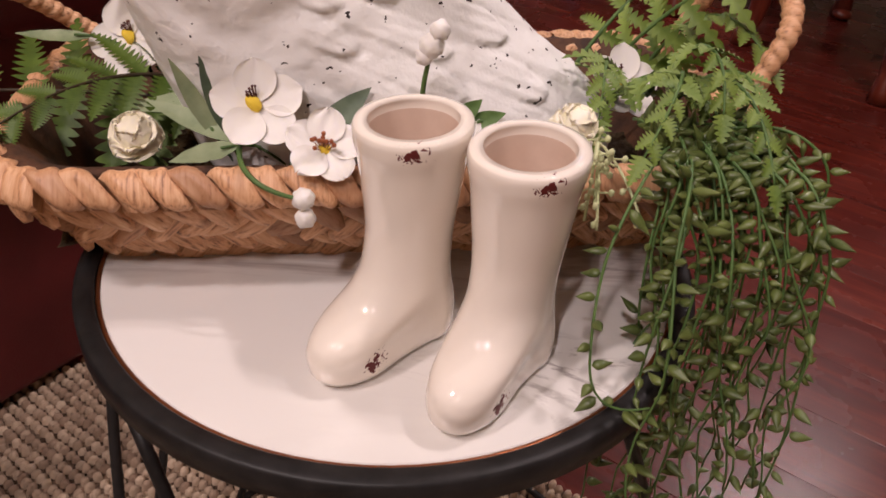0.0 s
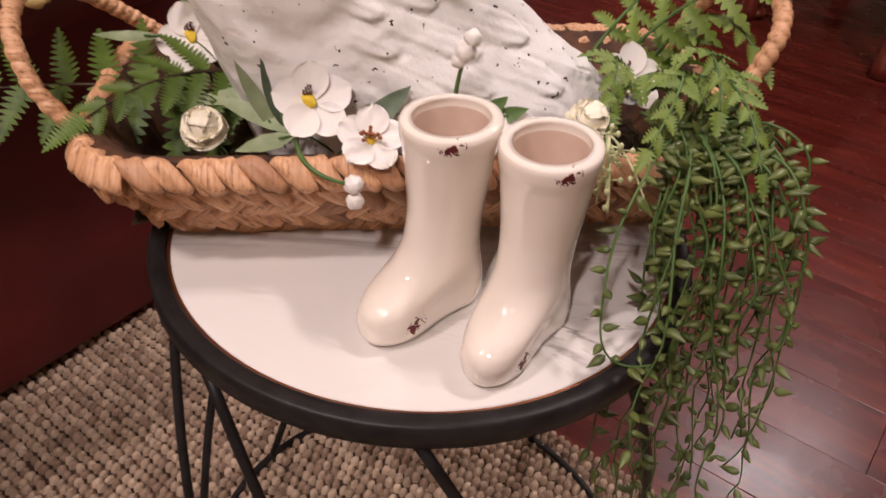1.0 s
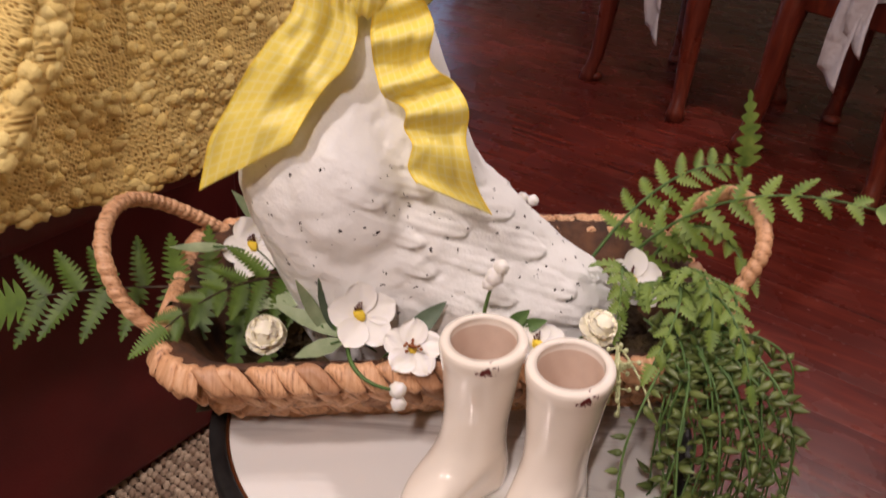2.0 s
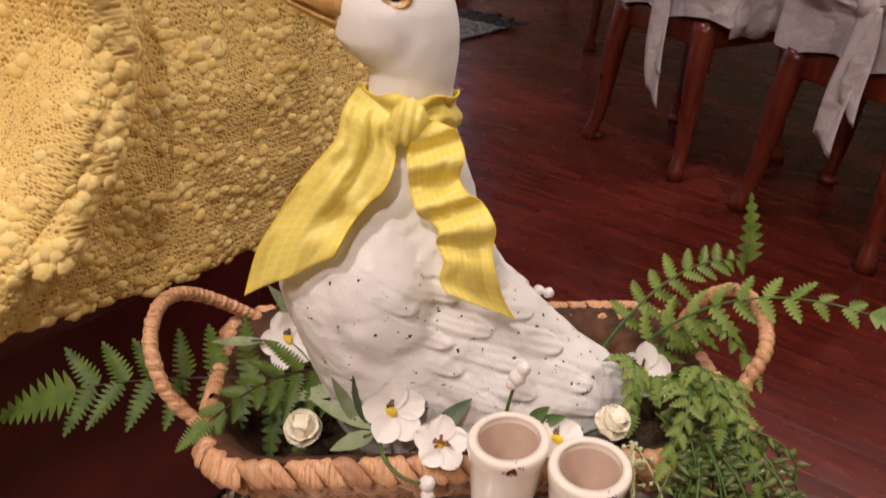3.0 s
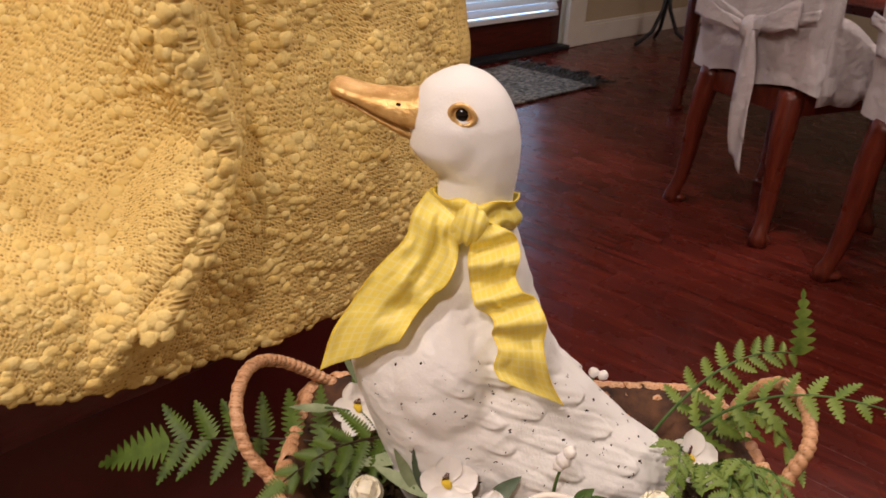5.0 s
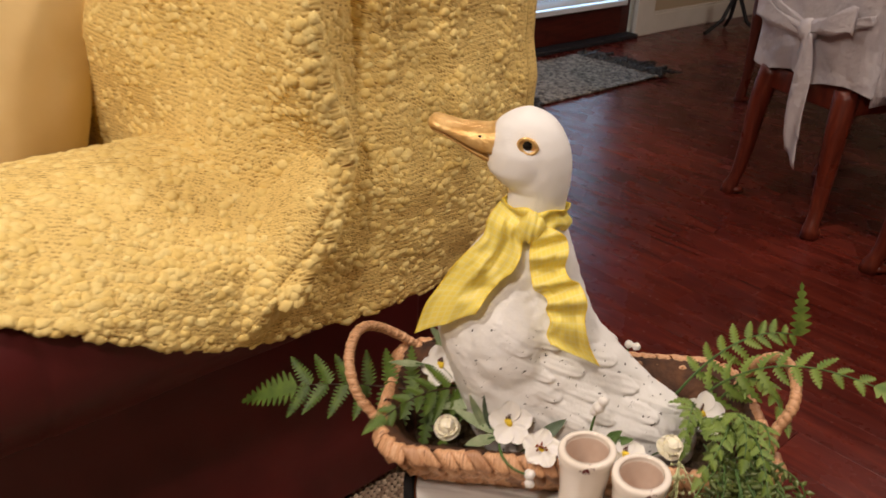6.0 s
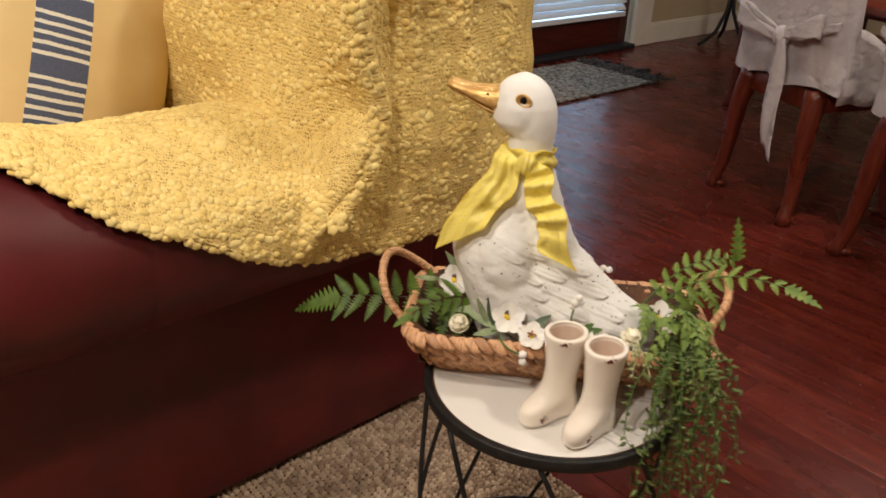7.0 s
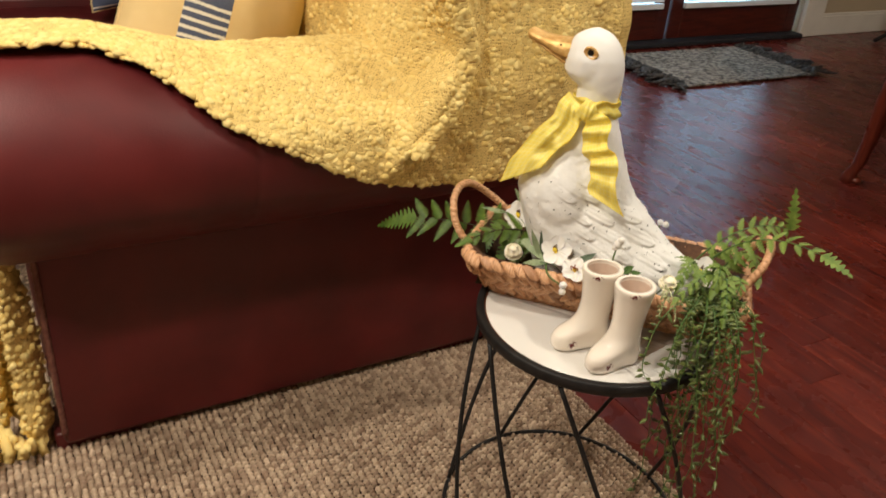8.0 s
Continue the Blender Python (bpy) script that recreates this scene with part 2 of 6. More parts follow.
M_RIBBON.l.new(ts.outputs[0], M_RIBBON.n["Material Output"].inputs["Surface"])
M_RIBBON_EDGE = Mat("ribbon_edge", srgb(1.0, 0.88, 0.28), 0.5)

# burgundy leather
M_LEATHER = Mat("burgundy_leather", srgb(0.30, 0.09, 0.09), 0.36, 0.0, 0.48)
lv = M_LEATHER.voronoi(330, None)
M_LEATHER.colour(M_LEATHER.ramp(M_LEATHER.noise(5.0, None, 5.0), [(0.3, srgb(0.292, 0.070, 0.084)), (0.7, srgb(0.400, 0.114, 0.120))]))
M_LEATHER.bump(M_LEATHER.math('ADD', lv, M_LEATHER.noise(14, None, 3.0)), 0.12, 0.0010)
M_LEATHER.rough(M_LEATHER.ramp(M_LEATHER.noise(11), [(0.3, (0.42, 0.42, 0.42)), (0.7, (0.56, 0.56, 0.56))]))
M_STITCH = two_tone("stitch_thread", srgb(0.50, 0.33, 0.28), srgb(0.38, 0.2, 0.18), 90, 0.7)

# throw
M_THROW = Mat("yellow_weave", srgb(0.80, 0.65, 0.33), 0.9, 0.0, 0.1)
tu = M_THROW.coord("UV")
weave_tex = M_THROW.n.new("ShaderNodeTexVoronoi")
weave_tex.inputs["Scale"].default_value = 300.0
weave_tex.inputs["Randomness"].default_value = 0.5
M_THROW.l.new(M_THROW.coord("UV", (1.0, 0.8, 1.0), (0, 0, 0.5)), weave_tex.inputs["Vector"])
# shade in the gaps of the weave, put into the colour along with the bump
shaded_holes = M_THROW.math('ADD', weave_tex.outputs["Distance"], M_THROW.math('MULTIPLY', M_THROW.math('SUBTRACT', M_THROW.noise(70, tu, 3.0), 0.5), 0.9))
shaded_holes = M_THROW.math('ADD', shaded_holes, M_THROW.math('MULTIPLY', M_THROW.math('SUBTRACT', M_THROW.wave(50.0, tu, 'Y', 2.0, 2.0, 3.0), 0.5), 0.22))
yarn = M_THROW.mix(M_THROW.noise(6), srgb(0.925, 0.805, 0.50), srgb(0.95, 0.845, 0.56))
M_THROW.colour(M_THROW.mix(M_THROW.ramp(shaded_holes, [(0.10, (0.9, 0.9, 0.9)), (0.40, (0, 0, 0))]), yarn, srgb(0.58, 0.41, 0.17)))
M_THROW.bump(shaded_holes, 0.6, 0.003)
M_BOBBLE = Mat("yellow_yarn", srgb(0.90, 0.77, 0.44), 0.95, 0.0, 0.05)
bi = M_BOBBLE.island()
M_BOBBLE.colour(M_BOBBLE.mix(bi, srgb(0.925, 0.81, 0.50), srgb(0.96, 0.875, 0.60)))
M_BOBBLE.bump(M_BOBBLE.noise(420, None, 4.0), 0.55, 0.0022)
M_BOBBLE.b.inputs["Sheen Weight"].default_value = 0.25
M_BOBBLE.b.inputs["Sheen Roughness"].default_value = 0.6
M_BOBBLE.b.inputs["Sheen Tint"].default_value = (1.0, 0.80, 0.42, 1)

M_FABRIC_Y = Mat("butter_cotton", srgb(0.90, 0.79, 0.53), 0.85)
M_FABRIC_Y.colour(M_FABRIC_Y.mix(M_FABRIC_Y.noise(9), srgb(0.80, 0.69, 0.47), srgb(0.88, 0.79, 0.60)))
M_FABRIC_Y.bump(M_FABRIC_Y.noise(500), 0.3, 0.0008)
M_NAVY = Mat("navy_stripe", srgb(0.27, 0.30, 0.40), 0.85)
nu = M_NAVY.coord("UV")
sepn = M_NAVY.n.new("ShaderNodeSeparateXYZ")
M_NAVY.l.new(nu, sepn.inputs[0])
ncycle = M_NAVY.math('FRACT', M_NAVY.math('ADD', M_NAVY.math('ADD', M_NAVY.math('MULTIPLY', sepn.outputs[1], 4.5), 0.51), M_NAVY.math('MULTIPLY', M_NAVY.noise(14, nu, 1.0), 0.03)))
nline = M_NAVY.math('FRACT', M_NAVY.math('MULTIPLY', ncycle, 6.4))
ns = M_NAVY.math('MULTIPLY', M_NAVY.math('LESS_THAN', ncycle, 0.76), M_NAVY.math('LESS_THAN', nline, M_NAVY.math('ADD', 0.36, M_NAVY.math('MULTIPLY', M_NAVY.wave(14.0, nu, 'X'), 0.05))))
M_NAVY.colour(M_NAVY.mix(ns, M_NAVY.mix(M_NAVY.noise(300), srgb(0.25, 0.28, 0.38), srgb(0.36, 0.40, 0.50)), srgb(0.88, 0.87, 0.83)))
M_NAVY.bump(M_NAVY.math('ADD', ns, M_NAVY.noise(400)), 0.5, 0.0015)

# rug
M_RUG = Mat("oatmeal_wool", srgb(0.66, 0.57, 0.46), 0.95)
M_RUG.colour(M_RUG.mix(M_RUG.island(), srgb(0.60, 0.50, 0.42), srgb(0.84, 0.75, 0.65)))
M_RUG.bump(M_RUG.noise(600, None, 3.0), 0.8, 0.003)
# backing: the shade between wool loops is painted in as the dark end
M_RUG_BASE = Mat("rug_backing_gap_shade", srgb(0.30, 0.23, 0.17), 0.95)
rb = M_RUG_BASE.voronoi(75)
M_RUG_BASE.colour(M_RUG_BASE.ramp(rb, [(0.15, srgb(0.66, 0.57, 0.48)), (0.6, srgb(0.30, 0.23, 0.175))]))
M_RUG_BASE.bump(rb, -0.8, 0.006)


def wood(name, c1, c2, c3, rough, gscale, along=(1, 14, 14)):
    k = Mat(name, c1, rough)
    v = k.coord("Object", along)
    ob = k.n.new("ShaderNodeObjectInfo")
    off = k.n.new("ShaderNodeVectorMath")
    off.operation = 'ADD'
    sc = k.n.new("ShaderNodeVectorMath")
    sc.operation = 'SCALE'
    sc.inputs[0].default_value = (13.0, 7.0, 5.0)
    k.l.new(ob.outputs["Random"], sc.inputs["Scale"])
    k.l.new(v, off.inputs[0])
    k.l.new(sc.outputs[0], off.inputs[1])
    g = k.noise(gscale, off.outputs[0], 6.0, 0.6, 0.8)
    c = k.ramp(g, [(0.28, c1), (0.5, c2), (0.75, c3)])
    k.colour(k.mix(k.math('MULTIPLY', ob.outputs["Random"], 0.35), c, c1))
    k.bump(g, 0.09, 0.0012)
    k.rough(k.ramp(k.noise(6), [(0.3, (rough - 0.05,) * 3), (0.7, (rough + 0.08,) * 3)]))
    return k


M_FLOOR = wood("cherry_plank", srgb(0.258, 0.082, 0.060), srgb(0.355, 0.124, 0.090), srgb(0.475, 0.196, 0.138), 0.26, 3.2, (9.0, 1.0, 1.0))
M_FLOOR.b.inputs["Specular IOR Level"].default_value = 0.27
M_CHAIRWOOD = wood("mahogany", srgb(0.29, 0.105, 0.07), srgb(0.41, 0.16, 0.10), srgb(0.53, 0.24, 0.15), 0.30, 9.0, (6, 6, 1.0))
M_DOORWOOD = wood("door_stain", srgb(0.20, 0.06, 0.045), srgb(0.30, 0.095, 0.065), srgb(0.37, 0.14, 0.09), 0.35, 6.0, (1, 8, 8))
M_LINEN = Mat("grey_linen", srgb(0.74, 0.71, 0.72), 0.9)
M_LINEN.colour(M_LINEN.mix(M_LINEN.noise(14, None, 5.0), srgb(0.74, 0.71, 0.73), srgb(0.86, 0.83, 0.83)))
M_LINEN.bump(M_LINEN.math('ADD', M_LINEN.noise(26, None, 4.0), M_LINEN.math('MULTIPLY', M_LINEN.noise(400), 0.15)), 0.8, 0.014)
M_WALL = two_tone("beige_wall", srgb(0.72, 0.65, 0.54), srgb(0.75, 0.68, 0.57), 3, 0.9, 0.2, 0.001, 180)
M_CEIL = two_tone("white_ceiling", (0.74, 0.73, 0.70), (0.78, 0.77, 0.74), 3, 0.95, 0.3, 0.002, 120)
M_TRIM = two_tone("white_trim", (0.74, 0.69, 0.61), (0.80, 0.75, 0.67), 5, 0.4, 0.1, 0.0006, 60)
M_MAT = Mat("grey_doormat", srgb(0.45, 0.46, 0.48), 0.95)
M_MAT.colour(M_MAT.ramp(M_MAT.noise(45, M_MAT.coord("Object", (1, 1, 1)), 4.0), [(0.35, srgb(0.27, 0.24, 0.215)), (0.65, srgb(0.70, 0.64, 0.57))]))
M_MAT.bump(M_MAT.noise(150, None, 3.0), 1.0, 0.01)
M_FRINGE = two_tone("charcoal_fringe", srgb(0.10, 0.10, 0.12), srgb(0.36, 0.35, 0.34), 60, 0.95, 0.6, 0.004, 200)
M_RUBBER = two_tone("black_sill", srgb(0.10, 0.10, 0.12), srgb(0.15, 0.15, 0.17), 20, 0.6)
M_BLIND = Mat("white_blind", (0.75, 0.76, 0.78), 0.5)
M_BLIND.bump(M_BLIND.noise(40), 0.05, 0.001)
M_GLASS = Mat("clear_glass", (1, 1, 1), 0.02)
M_GLASS.b.inputs["Transmission Weight"].default_value = 1.0
M_GLASS.b.inputs["IOR"].default_value = 1.45
M_DAY = Mat("daylight_backdrop", (0.5, 0.6, 0.7), 1.0)
M_DAY.b.inputs["Emission Color"].default_value = (0.45, 0.70, 1.0, 1)
M_DAY.b.inputs["Emission Strength"].default_value = 3.4
M_BULB = Mat("bulb_glass", (0.9, 0.85, 0.75), 0.3)


# ---- mesh helpers ----
def mesh(name, verts, faces, mats, smooth=True, index=None, uvs=None):
    me = bpy.data.meshes.new(name)
    me.from_pydata([tuple(v) for v in verts], [], [tuple(f) for f in faces])
    for k in (mats if isinstance(mats, (list, tuple)) else [mats]):
        me.materials.append(k.m)
    if index is not None:
        me.polygons.foreach_set("material_index", index)
    if smooth:
        me.polygons.foreach_set("use_smooth", [True] * len(me.polygons))
    if uvs is not None:
        layer = me.uv_layers.new(name="uv")
        for loop in me.loops:
            layer.data[loop.index].uv = uvs[loop.vertex_index]
    me.update()
    return me


def part(name, me, parent, label="", m=None):
    ob = new(name, me)
    ob.parent = parent
    if m is not None:
        ob.matrix_basis = m
    if label:
        tagged(ob, label)
    return ob


def thing(name, label, category, group="", kind="", at=None, data=None):
    ob = new(name, data)
    if at is not None:
        ob.matrix_basis = at
    return tagged(ob, label, category, group, kind)


def grid_faces(nu, nv, wrap_u=False, wrap_v=False, base=0):
    """Quads of a grid of nu rows of nv points."""
    out = []
    for i in range(nu if wrap_u else nu - 1):
        for j in range(nv if wrap_v else nv - 1):
            a, b = base + i * nv + j, base + i * nv + (j + 1) % nv
            c, d = base + ((i + 1) % nu) * nv + (j + 1) % nv, base + ((i + 1) % nu) * nv + j
            out.append((a, b, c, d))
    return out


def tube(points, radius, segs=8, closed=False, caps=True, vary=None):
    """A round rod along points."""
    pts = [Vector(p) for p in points]
    n = len(pts)
    verts, up = [], None
    for i, p in enumerate(pts):
        q0, q1 = (pts[i - 1], pts[(i + 1) % n]) if closed else (pts[max(i - 1, 0)], pts[min(i + 1, n - 1)])
        t = (q1 - q0).normalized()
        if up is None:
            up = Vector((0, 0, 1)) if abs(t.z) < 0.9 else Vector((1, 0, 0))
        x = (up - t * up.dot(t)).normalized()
        y = t.cross(x)
        up = x
        r = radius(i / max(n - 1, 1)) if callable(radius) else radius
        for k in range(segs):
            a = 2 * math.pi * k / segs
            rr = r * (vary(i, k) if vary else 1.0)
            verts.append(p + (x * math.cos(a) + y * math.sin(a)) * rr)
    faces = grid_faces(n, segs, closed, True)
    if caps and not closed:
        faces.append(tuple(range(segs))[::-1])
        faces.append(tuple((n - 1) * segs + k for k in range(segs)))
    return verts, faces


def join(*shapes):
    verts, faces = [], []
    for v, f in shapes:
        base = len(verts)
        verts += list(v)
        faces += [tuple(i + base for i in q) for q in f]
    return verts, faces


def rbox(sx, sy, sz, r=0.01, segs=2, centre=(0, 0, 0)):
    """A box with rounded edges, its middle at centre."""
    bm = bmesh.new()
    bmesh.ops.create_cube(bm, size=1.0)
    bmesh.ops.scale(bm, vec=(sx, sy, sz), verts=bm.verts)
    if r > 0:
        bmesh.ops.bevel(bm, geom=list(bm.edges), offset=r, segments=segs, profile=0.5, affect='EDGES')
    bmesh.ops.translate(bm, vec=centre, verts=bm.verts)
    bm.verts.index_update()
    out = [v.co.copy() for v in bm.verts], [tuple(v.index for v in f.verts) for f in bm.faces]
    bm.free()
    return out


def turned(shape, m):
    return [m @ Vector(v) for v in shape[0]], shape[1]


def ico(r=1.0, level=1):
    bm = bmesh.new()
    bmesh.ops.create_icosphere(bm, subdivisions=level, radius=r)
    bm.verts.index_update()
    out = [v.co.copy() for v in bm.verts], [tuple(v.index for v in f.verts) for f in bm.faces]
    bm.free()
    return out


def lathe(profile, segs=32):
    """Radius and height pairs turned round z."""
    verts = [(r * math.cos(2 * math.pi * k / segs), r * math.sin(2 * math.pi * k / segs), z) for r, z in profile for k in range(segs)]
    faces = grid_faces(len(profile), segs, False, True)
    faces.append(tuple(range(segs))[::-1])
    faces.append(tuple((len(profile) - 1) * segs + k for k in range(segs)))
    return verts, faces


def curve(x, xs, ys):
    """A smooth monotone curve through xs, ys."""
    xs, ys = np.asarray(xs, float), np.asarray(ys, float)
    h, d = np.diff(xs), np.diff(ys) / np.diff(xs)
    m = np.zeros(len(xs))
    m[0], m[-1] = d[0], d[-1]
    for i in range(1, len(xs) - 1):
        m[i] = 0 if d[i - 1] * d[i] <= 0 else 2 * d[i - 1] * d[i] / (d[i - 1] + d[i])
    x = np.clip(x, xs[0], xs[-1])
    i = np.clip(np.searchsorted(xs, x) - 1, 0, len(xs) - 2)
    t = (x - xs[i]) / h[i]
    return (2 * t**3 - 3 * t**2 + 1) * ys[i] + (t**3 - 2 * t**2 + t) * h[i] * m[i] + (3 * t**2 - 2 * t**3) * ys[i + 1] + (t**3 - t**2) * h[i] * m[i + 1]


def smooth(a, b, x):
    t = min(max((x - a) / (b - a), 0.0), 1.0)
    return t * t * (3 - 2 * t)


def bezier(p0, p1, p2, p3, n):
    p0, p1, p2, p3 = (Vector(p) for p in (p0, p1, p2, p3))
    return [(1 - t)**3 * p0 + 3 * t * (1 - t)**2 * p1 + 3 * t * t * (1 - t) * p2 + t**3 * p3 for t in (i / (n - 1) for i in range(n))]


def axes(x, z, at):
    """A pose whose x axis runs along x and whose z is as near to z as can be."""
    x = Vector(x).normalized()
    y = Vector(z).cross(x).normalized()
    w = x.cross(y)
    return Matrix(((x.x, y.x, w.x, at[0]), (x.y, y.y, w.y, at[1]), (x.z, y.z, w.z, at[2]), (0, 0, 0, 1)))


# ---- room ----
U, V = Vector((0.60, 0.80, 0)), Vector((-0.80, 0.60, 0))
ROOM = Matrix(((U.x, V.x, 0, 0), (U.y, V.y, 0, 0), (0, 0, 1, 0), (0, 0, 0, 1)))
U0, U1, V0, V1, HIGH = -3.6, 6.6, -3.4, 3.0, 2.75


def room_box(u0, u1, v0, v1, z0, z1, r=0.0):
    return rbox(u1 - u0, v1 - v0, z1 - z0, r, 1, ((u0 + u1) / 2, (v0 + v1) / 2, (z0 + z1) / 2))


def structure(name, shape, mat, label, category, smooth_it=False):
    return thing(name, label, category, kind="structure", at=ROOM.copy(), data=mesh(name, *shape, mat, smooth_it))


DOOR_U0, DOOR_U1, DOOR_H = 1.75, 4.18, 2.32
structure("ceiling", room_box(U0 - 0.2, U1 + 0.2, V0 - 0.2, V1 + 0.2, HIGH, HIGH + 0.1), M_CEIL, "plain white painted ceiling over the room", "ceiling")
structure("wall_north", join(room_box(U0 - 0.15, DOOR_U0, V1, V1 + 0.15, 0, HIGH), room_box(DOOR_U1, U1 + 0.15, V1, V1 + 0.15, 0, HIGH), room_box(DOOR_U0, DOOR_U1, V1, V1 + 0.15, DOOR_H, HIGH)), M_WALL, "beige painted wall with a double door opening", "wall")
structure("wall_south", room_box(U0 - 0.15, U1 + 0.15, V0 - 0.15, V0, 0, HIGH), M_WALL, "plain beige painted wall of the sitting room", "wall")
structure("wall_east", room_box(U1, U1 + 0.15, V0, V1, 0, HIGH), M_WALL, "plain beige painted wall beside the dining area", "wall")
structure("wall_west", room_box(U0 - 0.15, U0, V0, V1, 0, HIGH), M_WALL, "plain beige painted wall behind the sofa", "wall")


def base_profile(u0, u1):
    return join(room_box(u0, u1, V1 - 0.018, V1, 0, 0.135, 0.003), room_box(u0, u1, V1 - 0.011, V1, 0.135, 0.155, 0.003))


structure("baseboard", base_profile(DOOR_U1 + 0.20, U1), M_TRIM, "white moulded baseboard along the beige wall", "baseboard")

# white casing round the doors
casing = structure("door_casing", join(room_box(DOOR_U1, DOOR_U1 + 0.20, V1 - 0.03, V1 + 0.02, 0, DOOR_H + 0.12, 0.005), room_box(DOOR_U0 - 0.145, DOOR_U0, V1 - 0.03, V1 + 0.02, 0, DOOR_H + 0.12, 0.005), room_box(DOOR_U0, DOOR_U1, V1 - 0.03, V1 + 0.02, DOOR_H, DOOR_H + 0.12, 0.005)), M_TRIM, "white painted casing round the patio doors", "door casing")
structure("door_sill", room_box(DOOR_U0, DOOR_U1, V1 - 0.06, V1 + 0.15, 0.0, 0.03, 0.006), M_RUBBER, "black rubber sill under the patio doors", "door sill")


GAP = 2.965


def door_leaf(name, u0, u1):
    at = ROOM @ Matrix.Translation((u0, V1 + 0.05, 0.032))
    d = thing(name, "reddish brown glazed patio door with white blinds", "door", kind="structure", at=at)
    w, h = u1 - u0, DOOR_H - 0.04
    part("stile", mesh("stile", *rbox(0.10, 0.045, h, 0.004, 1, (0.05, 0, h / 2)), M_DOORWOOD, False), d)
    part("stile", mesh("stile", *rbox(0.10, 0.045, h, 0.004, 1, (w - 0.05, 0, h / 2)), M_DOORWOOD, False), d)
    part("bottom_rail", mesh("bottom_rail", *rbox(w - 0.2, 0.045, 0.20, 0.004, 1, (w / 2, 0, 0.10)), M_DOORWOOD, False), d)
    part("top_rail", mesh("top_rail", *rbox(w - 0.2, 0.045, 0.15, 0.004, 1, (w / 2, 0, h - 0.075)), M_DOORWOOD, False), d)
    pane = part("pane", mesh("pane", *rbox(w - 0.2, 0.006, h - 0.35, 0, 1, (w / 2, 0.008, 0.2 + (h - 0.35) / 2)), M_GLASS, False), d, "clear glass pane")
    pane.visible_shadow = False
    bl = part("blind", mesh("blind", *rbox(w - 0.16, 0.03, 0.035, 0.004, 1, (w / 2, -0.045, 0.215)), M_BLIND, False), d, "white slatted blind")
    slat = mesh("slat", *turned(rbox(w - 0.17, 0.05, 0.004, 0.0012, 1), pose(0, 0, 0, 58, 0, 0)), M_BLIND, False)
    for k in range(int((h - 0.42) / 0.05)):
        part("slat", slat, bl, "", Matrix.Translation((w / 2, -0.045, 0.265 + 0.05 * k)))
    return d


door_leaf("door_1", GAP + 0.01, DOOR_U1 - 0.02)
door_leaf("door_2", DOOR_U0 + 0.02, GAP - 0.01)
structure("backdrop", room_box(DOOR_U0 - 1.5, DOOR_U1 + 1.5, V1 + 1.1, V1 + 1.14, -0.4, 3.2), M_DAY, "plain bright daylight outside the doors", "backdrop")

# doormat in front of the doors
MATM = axes((0.606, 0.795, 0), (0, 0, 1), (-0.349, 3.208, 0.004))
doormat = thing("doormat", "grey woven doormat with charcoal fringed ends", "doormat", at=MATM)
gn, gm = 90, 60
gv = [(1.06 * i / (gn - 1), 0.63 * j / (gm - 1), 0.012 + 0.005 * noise.noise((i * 0.9, j * 0.9, 0))) for i in range(gn) for j in range(gm)]
edge = [(x, y, 0.0) for x, y, z in gv]
part("surface", mesh("surface", *join((gv, grid_faces(gn, gm)), rbox(1.06, 0.63, 0.010, 0.003, 1, (0.53, 0.315, 0.005))), M_MAT), doormat)
strands = [mesh("fringe_strand", *tube([(-0.03, 0, 0.012), (0.02, 0.008 * b, 0.022), (0.06, -0.012 * b, 0.016 + 0.008 * b), (0.10, 0.012 * b, 0.010), (0.135, -0.004, 0.008)], lambda t: 0.0125 * (1 - 0.62 * t), 5), M_FRINGE) for b in (1.0, -1.0, 0.4)]
rnd = random.Random(5)
for k in range(34):
    for x0, turn in ((1.05, 0), (0.01, 180)):
        part("fringe", strands[k % 3], doormat, "", Matrix.Translation((x0, 0.0190 * k + rnd.uniform(-0.008, 0.008), 0)) @ pose(0, 0, 0, 0, rnd.uniform(-9, 0), turn + rnd.uniform(-50, 50)) @ Matrix.Diagonal((rnd.uniform(0.6, 1.25), rnd.uniform(0.8, 1.5), rnd.uniform(0.8, 1.6), 1)))

# ---- sofa frame: x from its front to its back, y inward from the outer side panel ----
D, N = Vector((0.583, 0.812, 0)), Vector((0.812, -0.583, 0))
SOFA = Matrix(((D.x, -N.x, 0, -0.90), (D.y, -N.y, 0, -0.335), (0, 0, 1, 0), (0, 0, 0, 1)))

